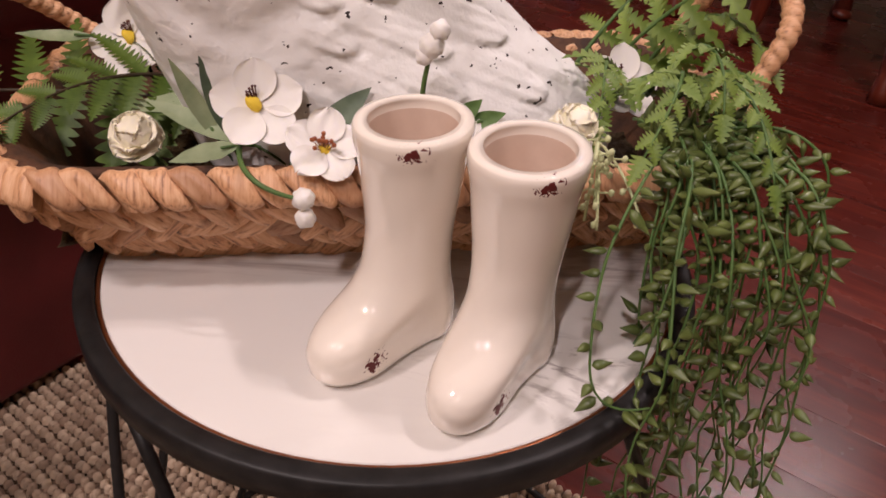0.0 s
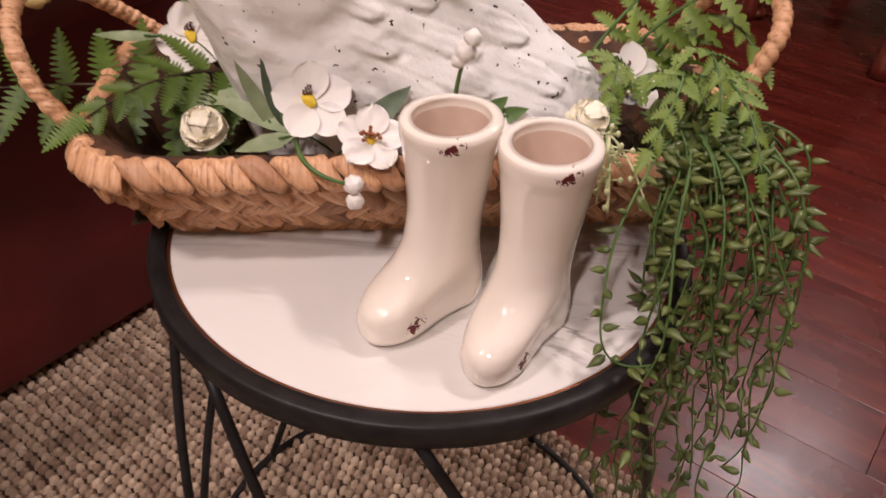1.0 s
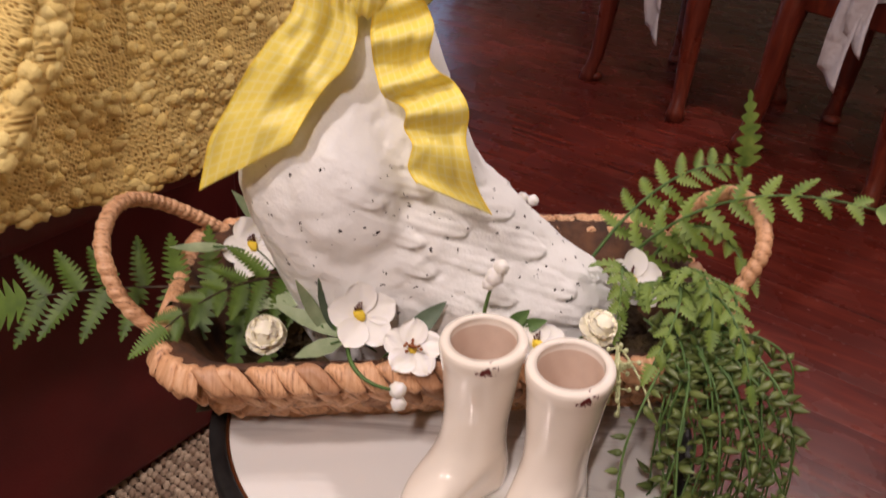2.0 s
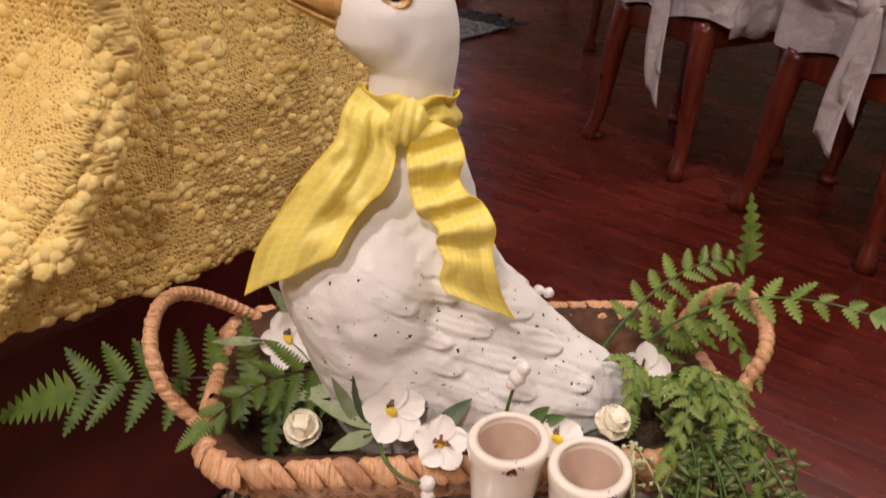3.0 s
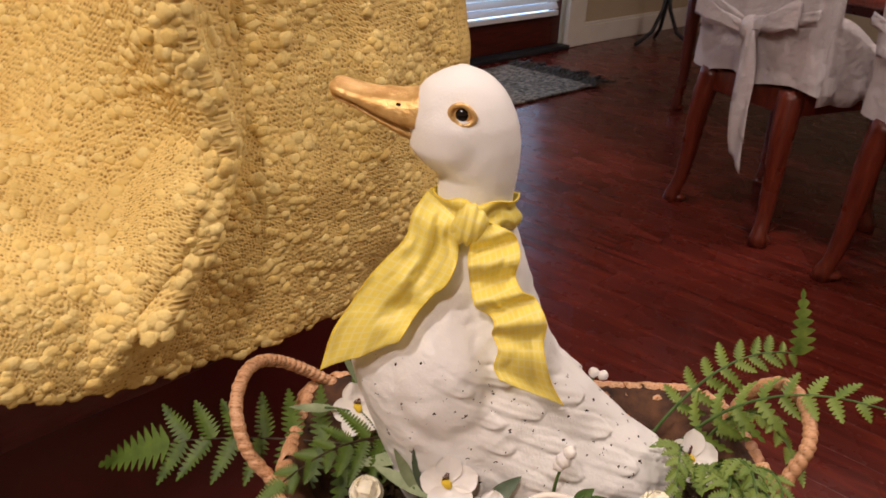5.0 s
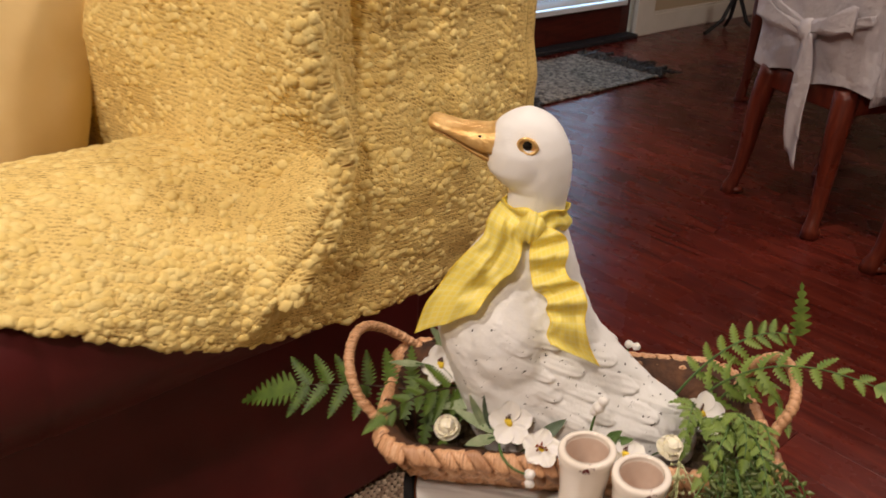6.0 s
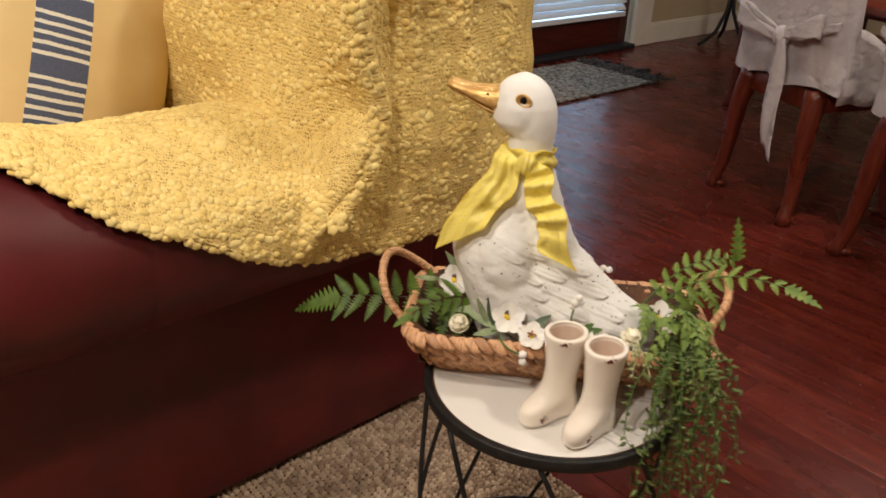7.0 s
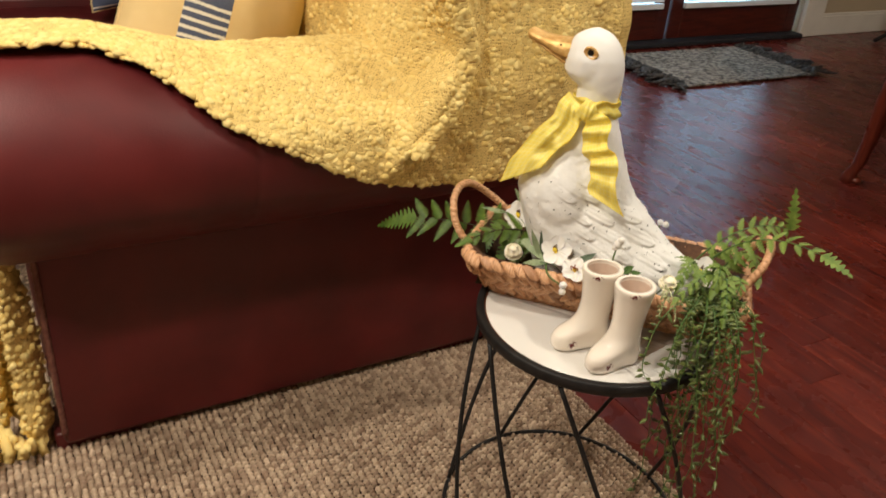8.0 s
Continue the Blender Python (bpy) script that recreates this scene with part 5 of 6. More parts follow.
# ---- leaves and flowers ----
def pinna_mesh(name, length, width, lobes, mat, curl=0.15, blunt=2.6):
    """A deeply toothed leaflet along x, folded a little along its midrib."""
    verts = []
    n = lobes * 5
    for i in range(n + 1):
        t = i / n
        env = width / 2 * min(1.0, 0.6 + 3 * t) * max(0.0, 1 - t**blunt)**0.7
        saw = (t * lobes) % 1.0
        tooth = 0.30 + 0.70 * (saw / 0.65 if saw < 0.65 else (1 - saw) / 0.35)**0.75
        w = max(env * tooth, 0.0004)
        z = -curl * length * t * t
        sk = 0.38 * length / lobes * w / (width / 2)
        up = 0.16 * w + 0.0012 * (0.5 - abs(saw - 0.5))
        verts += [(t * length + sk, w, z + up), (t * length + sk * 0.4, w * 0.5, z + 0.10 * w), (t * length, 0, z - 0.0003), (t * length + sk * 0.4, -w * 0.5, z + 0.10 * w), (t * length + sk, -w, z + up)]
    return mesh(name, verts, grid_faces(n + 1, 5), mat)


def frond(label, path, pairs, length, width, mat, stem_mat, up=(0, -0.35, 1), taper=0.55, lean=62, start=0.14, droop=0.0, seed=1, group="fern fronds", lobes=9, tipmul=1.0, tip=None, blunt=2.6):
    """A fern frond: a stem with toothed leaflets in pairs."""
    bend = 3.4 if mat is M_FERN2 else 1.3
    rnd = random.Random(seed)
    pts = bezier(*path, 40)
    f = thing("fern_frond", label, "fern", group)
    part("stem", mesh("stem", *tube(pts, lambda t: 0.0019 * (1 - 0.65 * t), 6), stem_mat), f)
    sizes = [pinna_mesh("leaflet", length * k, width * (0.55 + 0.45 * k), lobes, mat, cu * bend, blunt) for k, cu in ((1.0, 0.10), (0.8, 0.20), (0.62, 0.05), (0.42, 0.12), (0.26, 0.1))]
    for k in range(pairs):
        t = start + (1 - start) * (k + 0.3) / pairs
        i = min(int(t * 39), 38)
        p, d = pts[i].lerp(pts[i + 1], t * 39 - i), (pts[i + 1] - pts[i]).normalized()
        z = Vector(up)
        z = (z - d * z.dot(d)).normalized()
        y = z.cross(d)
        env = (1 - taper * t) * (0.8 + 0.2 * math.sin(math.pi * min(1, t * 1.6)))
        lv = min(range(5), key=lambda q: abs((1.0, 0.8, 0.62, 0.42, 0.26)[q] - env))
        for sgn in (1, -1):
            an = radians(lean * (1 - 0.45 * t) + rnd.uniform(-8, 8))
            x = d * math.cos(an) + y * sgn * math.sin(an) + z * (rnd.uniform(-0.18, 0.18) - droop)
            nrm = (z + y * sgn * rnd.uniform(-0.3, 0.3) + d * rnd.uniform(-0.2, 0.2))
            part("leaflet", sizes[lv], f, "", axes(x, nrm, p + d * (0.002 * sgn)))
    point = Vector(tip) - pts[-1] if tip else (pts[-1] - pts[-3]).normalized() * length * 0.62 * tipmul
    part("leaflet", pinna_mesh("leaflet", point.length, width * 1.15 * tipmul, lobes, mat, 0.1, 1.3), f, "", axes(point, Vector(up), pts[-1]))
    return f


frond("dark green artificial fern frond spreading from the basket", ((-0.10, 0.040, 0.548), (-0.20, 0.040, 0.556), (-0.29, 0.030, 0.558), (-0.362, 0.018, 0.545)), 8, 0.080, 0.030, M_FERN, M_STEM_BROWN, up=(0.0, -0.62, 0.78), taper=0.30, lean=96, seed=4, tipmul=1.6, lobes=10, blunt=1.7, tip=(-0.443, 0.009, 0.512))
frond("dark green artificial fern frond low over the basket rim", ((-0.11, 0.06, 0.548), (-0.155, 0.035, 0.578), (-0.190, 0.005, 0.584), (-0.226, -0.040, 0.566)), 7, 0.056, 0.021, M_FERN, M_STEM_BROWN, up=(0.1, -0.5, 0.85), lean=74, seed=9, lobes=13)
# light green ferns at the tail end
frond("light green artificial fern frond reaching past the handle", ((0.135, 0.10, 0.535), (0.18, 0.085, 0.640), (0.24, 0.06, 0.672), (0.312, 0.016, 0.671)), 9, 0.043, 0.0185, M_FERN2, M_STEM, up=(0.0, -0.55, 0.83), taper=0.45, lean=84, seed=21, lobes=6, tipmul=1.45, tip=(0.358, -0.015, 0.665))
frond("light green artificial fern frond with an upright tip", ((0.125, 0.13, 0.540), (0.17, 0.15, 0.620), (0.22, 0.165, 0.645), (0.268, 0.168, 0.634)), 9, 0.038, 0.0165, M_FERN2, M_STEM, up=(-0.1, -0.6, 0.75), taper=0.45, lean=80, seed=22, lobes=7, tipmul=1.7, tip=(0.256, 0.167, 0.708))
frond("light green artificial fern frond over the basket", ((0.14, 0.06, 0.54), (0.15, 0.03, 0.60), (0.175, 0.00, 0.615), (0.20, -0.03, 0.575)), 8, 0.038, 0.019, M_FERN2, M_STEM, up=(0.2, -0.3, 0.9), seed=23, lobes=7)
frond("light green artificial fern frond beside the tail", ((0.15, 0.09, 0.54), (0.135, 0.05, 0.60), (0.13, 0.02, 0.61), (0.125, -0.01, 0.575)), 7, 0.034, 0.018, M_FERN2, M_STEM, up=(0.2, -0.3, 0.9), seed=24, lobes=6)
frond("light green artificial fern frond near the handle", ((0.17, 0.11, 0.54), (0.20, 0.12, 0.61), (0.22, 0.08, 0.63), (0.235, 0.03, 0.60)), 8, 0.036, 0.018, M_FERN2, M_STEM, up=(0.3, -0.3, 0.9), seed=25, lobes=7)
frond("light green artificial fern frond curling over the rim", ((0.18, 0.06, 0.55), (0.21, 0.02, 0.62), (0.225, -0.01, 0.61), (0.205, -0.04, 0.57)), 8, 0.026, 0.013, M_FERN2, M_STEM, up=(0.2, -0.2, 0.9), seed=26, lobes=6)

frond("bright green artificial fern frond drooping over the rim", ((0.175, 0.03, 0.57), (0.17, -0.01, 0.625), (0.16, -0.055, 0.625), (0.135, -0.085, 0.59)), 8, 0.028, 0.014, M_FERN2, M_STEM, up=(0.1, -0.2, 1.0), seed=31, lobes=6)
frond("bright green artificial fern frond drooping over the rim", ((0.18, 0.03, 0.57), (0.19, -0.01, 0.625), (0.20, -0.055, 0.620), (0.205, -0.09, 0.58)), 8, 0.028, 0.014, M_FERN2, M_STEM, up=(0.1, -0.2, 1.0), seed=32, lobes=6)
frond("bright green artificial fern frond above the trailing plant", ((0.165, 0.04, 0.57), (0.175, 0.0, 0.64), (0.185, -0.03, 0.635), (0.18, -0.06, 0.605)), 7, 0.030, 0.014, M_FERN2, M_STEM, up=(0.1, -0.2, 1.0), seed=33, lobes=6)


# trailing strings of plump pointed leaves
def bud_leaf(name, length, width, mat, seed):
    verts, nu, nv = [], 8, 7
    for i in range(nu):
        t = i / (nu - 1)
        w = width / 2 * (math.sin(math.pi * t**0.7) * (1 - 0.35 * t) + 0.03)
        for k in range(nv):
            a = 2 * math.pi * k / nv
            verts.append((t * length, w * math.cos(a), 0.72 * w * math.sin(a) + 0.12 * length * t * t))
    return mesh(name, verts, grid_faces(nu, nv, False, True) + [tuple(range(nv))[::-1]], mat)


LEAVES = [bud_leaf("leaf", l, w, M_TRAIL, 0) for l, w in ((0.0135, 0.0074), (0.0110, 0.0064), (0.0155, 0.0068), (0.0085, 0.0050))]
plant = thing("trailing_plant", "green artificial trailing plant hanging over the table edge", "plant")
rnd = random.Random(33)
far_v, far_f = [], []
count = 0
strands = []
for k in range(28):
    a = rnd.uniform(0, 1)
    x0, y0 = 0.150 + 0.055 * a + rnd.uniform(-0.01, 0.01), -0.035 + rnd.uniform(-0.02, 0.035)
    out = rnd.uniform(0.0, 1.0)
    x1 = 0.145 + 0.105 * a + rnd.uniform(-0.02, 0.025)
    y1 = -0.075 - 0.075 * out + 0.03 * a
    z1 = rnd.choice((0.16, 0.20, 0.24, 0.28, 0.30, 0.34, 0.38, 0.42)) + 0.06 * abs(a - 0.45)
    strands.append(((x0, y0, 0.575), (x0 * 0.4 + x1 * 0.6, (y0 + y1) / 2 - 0.03, 0.615), (x1, y1, 0.53), (x1 + rnd.uniform(-0.02, 0.02), y1 + 0.01, z1)))
strands.append(((0.165, -0.04, 0.575), (0.12, -0.13, 0.63), (0.075, -0.16, 0.46), (0.150, -0.150, 0.475)))
strands.append(((0.170, -0.05, 0.575), (0.15, -0.14, 0.62), (0.135, -0.17, 0.50), (0.140, -0.175, 0.42)))
strands.append(((0.19, -0.03, 0.58), (0.26, -0.07, 0.63), (0.29, -0.06, 0.50), (0.275, -0.05, 0.36)))
strands.append(((0.19, -0.02, 0.58), (0.25, -0.05, 0.61), (0.30, -0.03, 0.47), (0.285, -0.04, 0.40)))
order = strands[-4:] + strands[:-4]
for si, st4 in enumerate(order):
    pts = bezier(*st4, 36)
    pts = [p + Vector((0.016 * noise.noise((p.z * 14, si * 3.7, 0)), 0.016 * noise.noise((p.z * 14, si * 3.7, 9)), 0)) * smooth(0.60, 0.54, p.z) for p in pts]
    part("strand", mesh("strand", *tube(pts, lambda t: 0.0011 * (1 - 0.4 * t), 5), M_STEM), plant)
    length = sum((pts[i + 1] - pts[i]).length for i in range(35))
    n = int(length / 0.0122)
    for j in range(n):
        u = (j + 0.7) / n * 34.9
        i = int(u)
        p, d = pts[i].lerp(pts[i + 1], u - i), (pts[i + 1] - pts[i]).normalized()
        side = Vector((rnd.uniform(-1, 1), rnd.uniform(-1, 1), rnd.uniform(-0.5, 0.3)))
        side = (side - d * side.dot(d)).normalized()
        x = side * 0.9 + d * rnd.uniform(0.1, 0.6) + Vector((0, 0, rnd.uniform(-0.1, 0.25)))
        sc = rnd.uniform(0.8, 1.15)
        m = axes(x, Vector((rnd.uniform(-0.5, 0.5), -0.4, 1)), p + side * 0.001) @ Matrix.Diagonal((sc, sc, sc, 1))
        kind = rnd.choice((0, 0, 1, 2, 3))
        if count < 300:
            part("leaf", LEAVES[kind], plant, "", m)
            count += 1
        else:
            b = len(far_v)
            far_v += [m @ v.co for v in LEAVES[kind].vertices]
            far_f += [tuple(q + b for q in pl.vertices) for pl in LEAVES[kind].polygons]
tagged(part("leaves", mesh("leaves", far_v, far_f, M_TRAIL), plant), kind="stuff")


def leaf_mesh(name, length, width, mat, curl=0.2, fold=0.25):
    verts, n = [], 14
    for i in range(n + 1):
        t = i / n
        w = 0.80 * width / 2 * (math.sin(math.pi * t**0.85)**0.9 if 0 < t < 1 else 0.02)
        for j in (-1, -0.5, 0, 0.5, 1):
            verts.append((t * length, w * j, fold * w * abs(j) + curl * length * (t * t - t) + 0.06 * w * math.sin(t * 23 + 3 * j)))
    return mesh(name, verts, grid_faces(n + 1, 5), mat)


def leaf(label, base, tip, width, mat, up=(0, -0.6, 0.8), curl=0.15):
    b, t = Vector(base), Vector(tip)
    o = thing("artificial_leaf", label, "leaf", "loose leaves", at=axes(t - b, up, b))
    part("blade", leaf_mesh("blade", (t - b).length, width, mat, curl), o)
    part("stalk", mesh("stalk", *tube([(-0.022, 0, -0.012), (-0.01, 0, -0.004), (0, 0, 0), (0.012, 0, 0.001)], 0.0009, 5), M_STEM), o)
    return o


leaf("long pale sage artificial leaf lying over the flowers", (-0.105, 0.03, 0.562), (-0.175, 0.0, 0.560), 0.017, M_OLIVE)
leaf("pale sage artificial leaf behind the duck's breast", (-0.160, 0.085, 0.57), (-0.190, 0.10, 0.645), 0.020, M_OLIVE, (0.3, -0.9, 0.2))
leaf("pale sage artificial leaf beside the handle", (-0.165, 0.10, 0.565), (-0.205, 0.10, 0.615), 0.018, M_OLIVE, (0.3, -0.9, 0.2))
leaf("narrow pale artificial leaf pointing at the handle", (-0.198, 0.048, 0.588), (-0.243, 0.036, 0.592), 0.012, M_OLIVE, (0, -0.5, 0.85))
leaf("dark sage artificial leaf standing against the duck", (-0.098, -0.02, 0.555), (-0.110, -0.022, 0.612), 0.016, M_SAGE, (0.3, -0.9, 0.1))
leaf("narrow sage artificial leaf standing against the duck", (-0.105, -0.018, 0.55), (-0.128, -0.022, 0.605), 0.013, M_OLIVE, (0.3, -0.9, 0.1))
leaf("broad sage artificial leaf under the flowers", (-0.085, -0.025, 0.555), (-0.150, -0.010, 0.573), 0.017, M_OLIVE)
leaf("pale artificial leaf resting on the rim", (-0.09, -0.03, 0.556), (-0.125, -0.055, 0.556), 0.020, M_OLIVE, (0, -0.3, 1))
leaf("dark sage artificial leaf beside the blossom", (-0.045, -0.045, 0.568), (-0.012, -0.028, 0.596), 0.019, M_SAGE, (0, -0.8, 0.5))
leaf("small green artificial leaf behind the boots", (0.035, -0.03, 0.575), (0.052, -0.028, 0.592), 0.014, M_STEM, (0, -0.8, 0.5))
leaf("small green artificial leaf behind the boots", (0.042, -0.03, 0.575), (0.066, -0.032, 0.586), 0.013, M_STEM, (0, -0.8, 0.5))


def petal_mesh(name, length, width, mat, cup=0.2, ruffle=0.0, seed=0):
    verts, nu, nv = [], 20, 11
    for i in range(nu):
        t = math.sin(0.5 * math.pi * i / (nu - 1))
        w = width / 2 * max(0.14 * (1 - t), math.sqrt(max(0.0, 1 - ((t - 0.56) / 0.445)**2)))
        for j in range(nv):
            v = 2 * j / (nv - 1) - 1
            x = length * t * (1 - 0.05 * v * v * t) - ruffle * 2.2 * length * math.exp(-(v / 0.22)**2) * t**8
            z = cup * length * (t * t * 0.55 - 0.35 * t) + 0.20 * w * v * v + ruffle * length * math.sin(v * 7 + seed + t * 5) * t
            verts.append((x, w * v, z))
    return mesh(name, verts, grid_faces(nu, nv), mat)


def flower(name, label, at, facing, petals, length, width, pmat, cmat, smat, cup=0.2, ruffle=0.0, stamens=9, stem=(0.0, 0.03, -0.05), spin=0, cone=0.75):
    """A blossom: petals round a centre with stamens, on a stem; it faces along facing."""
    z = Vector(facing).normalized()
    m = axes(Vector((0, 0, 1)).cross(z).normalized() if abs(z.z) < 0.95 else Vector((1, 0, 0)), z, at)
    f = thing(name, label, "flower", "artificial flowers", at=m)
    pm = [petal_mesh("petal", length, width, pmat, cup, ruffle, sd) for sd in (0, 2.1)]
    for k in range(petals):
        part("petal", pm[k % 2], f, "", pose(0, 0, 0.0006 * (k % 2), 0, 0, spin + 360 * k / petals) @ pose(0, 0, 0, 0, -8 - 4 * (k % 2), 0))
    if cone > 0:
        part("centre", mesh("centre", *turned(lathe([(0.0072, 0.0004), (0.0070, 0.0018), (0.0052, 0.0034), (0.0030, 0.0062), (0.0008, 0.0068)], 14), (Matrix.Diagonal((cone, cone, cone, 1)) if cone < 0.6 else Matrix.Translation((-0.002, 0.002, 0)) @ pose(0, 0, 0, -18, -18, 40) @ Matrix.Diagonal((cone * 0.72, cone * 1.15, cone * 1.25, 1)))), cmat), f)
    rnd = random.Random(int(at[0] * 1e4) % 997)
    tipm = ico(0.0015 if cone < 0.6 else 0.0009, 1)
    for k in range(stamens):
        a, r = rnd.uniform(0, 6.28), rnd.uniform(0.001, 0.0072 if cone < 0.6 else 0.0045)
        top = Vector((r * math.cos(a), r * math.sin(a) + 0.001, rnd.uniform(0.008, 0.0125))) if cone < 0.6 else Vector((-0.0055 + 0.0016 * (k % 4), 0.0052 + 0.0016 * (k % 4) + 0.0017 * (k // 4), 0.0068 + 0.0006 * (k % 2)))
        stem_shape = tube([(0.4 * top.x, 0.4 * top.y, 0.001), top], 0.0004, 4)
        part("stamen", mesh("stamen", *join(stem_shape, turned(tipm, Matrix.Translation(top))), smat), f)
    inv = m.inverted().to_3x3()
    e = inv @ Vector(stem)
    part("stem", mesh("stem", *tube(bezier((0, 0, -0.001), (0, 0, -0.012), e * 0.6 + Vector((0, 0, -0.006)), e, 10), 0.0013, 6), M_STEM), f)
    return f


flower("orchid_bloom", "white artificial orchid bloom with a yellow centre", (-0.075, -0.040, 0.586), (0.15, -0.75, 0.62), 5, 0.0275, 0.0240, M_PETAL, M_POLLEN, M_STAMEN, 0.24, 0.01, 7, spin=20, cone=0.78)
flower("cherry_blossom", "white artificial blossom with amber stamens", (-0.036, -0.056, 0.570), (0.1, -0.62, 0.78), 5, 0.024, 0.0215, M_PETAL, M_POLLEN, M_STAMEN2, 0.25, 0.05, 12, spin=10, cone=0.5)
flower("orchid_bloom", "white artificial orchid bloom behind the duck's breast", (-0.176, 0.055, 0.584), (-0.15, -0.75, 0.60), 5, 0.0290, 0.0245, M_PETAL, M_POLLEN, M_STAMEN, 0.26, 0.01, 7, spin=50, cone=0.78)
flower("orchid_bloom", "white artificial orchid bloom under the fern", (0.152, 0.060, 0.568), (0.35, -0.6, 0.7), 5, 0.029, 0.025, M_PETAL, M_POLLEN, M_STAMEN, 0.12, 0.0, 8, spin=0, cone=0.75)
flower("orchid_bloom", "white artificial bloom half hidden behind the boots", (0.062, -0.040, 0.566), (0.1, -0.5, 0.85), 5, 0.022, 0.023, M_PETAL, M_POLLEN, M_STAMEN, 0.12, 0.0, 6, spin=30, cone=0.8)


def rose(label, at, size, mat, spin=0):
    r = thing("artificial_rose", label, "flower", "artificial flowers", at=Matrix.Translation(at) @ pose(0, 0, 0, 28, 0, spin))
    rnd = random.Random(int(size * 1e5))
    pm = [petal_mesh("petal", size * 0.95, size * 1.15, mat, 0.55, 0.07, sd) for sd in (0, 1.7, 3.1)]
    for lay, (cnt, tilt, sc) in enumerate(((4, -50, 0.95), (6, -24, 1.0), (7, 4, 1.0))):
        for k in range(cnt):
            part("petal", pm[(k + lay) % 3], r, "", pose(0, 0, 0.002 * (2 - lay), 0, 0, 360 * k / cnt + 37 * lay + rnd.uniform(-10, 10)) @ pose(0, 0, 0, 0, tilt + rnd.uniform(-9, 9), 0) @ Matrix.Diagonal((sc, sc, sc, 1)))
    core = ico(1.0, 3)
    part("heart", mesh("heart", [Vector((0, 0, size * 0.40)) + v * size * 0.60 * (1 + 0.13 * math.sin(6 * math.atan2(v.y, v.x) + 9 * v.z) + 0.12 * noise.noise(v * 4)) for v in core[0]], core[1], mat), r)
    part("calyx", mesh("calyx", *turned(ico(1, 2), Matrix.Diagonal((size * 0.22, size * 0.22, size * 0.16, 1))), M_STEM), r)
    part("stem", mesh("stem", *tube([(0, 0, 0), (0.002, 0.004, -0.02), (0.004, 0.010, -0.05)], 0.0013, 6), M_STEM), r)
    return r


rose("cream artificial rose bud beside the basket rim", (-0.151, -0.030, 0.5555), 0.0175, M_CREAM)
rose("cream artificial rose beside the duck's tail", (0.108, -0.018, 0.570), 0.0165, M_CREAM, 40)


def berries(label, at, spots, stem):
    b = thing("berry_sprig", label, "flower", "berry sprigs", at=Matrix.Translation(at))
    lump = ico(1.0, 3)
    for k, (x, y, z, r) in enumerate(spots):
        s = [Vector((x, y, z)) + v * r * (1 + 0.20 * noise.noise((v.x * 2.2 + k, v.y * 2.2, v.z * 2.2)) + 0.10 * noise.noise((v.x * 5 + k, v.y * 5, v.z * 5))) for v in lump[0]], lump[1]
        part("berry", mesh("berry", *s, M_PETAL), b)
    part("stem", mesh("stem", *tube(bezier(*stem, 14), lambda t: 0.0018 - 0.0006 * t, 6), M_STEM), b)
    return b


berries("white bud sprig hanging over the basket front", (-0.0448, -0.0815, 0.546), ((0, 0, 0.006, 0.0062), (0.001, -0.002, -0.005, 0.0058)), ((-0.04, 0.03, 0.02), (-0.036, 0.0, 0.018), (-0.018, -0.006, 0.012), (-0.002, 0, 0.006)))
berries("white bud sprig against the duck's side", (0.0216, -0.0375, 0.626), ((0, 0, 0, 0.0068), (0.004, 0, 0.009, 0.0056), (-0.004, 0, -0.006, 0.005)), ((-0.004, 0.012, -0.05), (-0.005, 0.006, -0.035), (-0.004, 0.002, -0.02), (0, 0, -0.002)))
berries("white bud sprig behind the duck", (0.057, 0.145, 0.600), ((0, 0, 0, 0.0055), (0.010, 0, -0.002, 0.0055)), ((0.0, -0.005, -0.05), (0, -0.004, -0.03), (0, -0.002, -0.02), (0, 0, -0.002)))
berries("white bud resting behind the orchid", (-0.148, 0.045, 0.553), ((0, 0, 0, 0.009), (0.012, 0.006, -0.004, 0.007)), ((0.01, 0.02, -0.03), (0.005, 0.01, -0.02), (0, 0.004, -0.01), (0, 0, -0.002)))
sprig = thing("seed_sprig", "pale green artificial seed sprig over the rim", "plant", at=Matrix.Translation((0.116, -0.05, 0.578)))
rnd = random.Random(8)
for k in range(5):
    e = Vector((rnd.uniform(-0.012, 0.028), rnd.uniform(-0.05, -0.02), rnd.uniform(-0.045, 0.012)))
    pts = bezier((0, 0, 0), (0, -0.01, 0.012), e * 0.7 + Vector((0, 0, 0.012)), e, 12)
    part("stalk", mesh("stalk", *tube(pts, 0.0009, 5), M_PALE), sprig)
    for j in range(6):
        p = pts[5 + j]
        o = Vector((rnd.uniform(-1, 1), rnd.uniform(-1, 0.3), rnd.uniform(-0.6, 0.8))).normalized() * 0.008
        part("seed", mesh("seed", *join(tube([p, p + o], 0.0006, 4), turned(ico(0.0018, 1), Matrix.Translation(p + o) @ Matrix.Diagonal((1, 1, 1.4, 1)))), M_PALE), sprig)


# ---- dining chairs and table ----
CH_D, CH_N = Vector((0.5394, -0.8420, 0)), Vector((0.8420, 0.5394, 0))


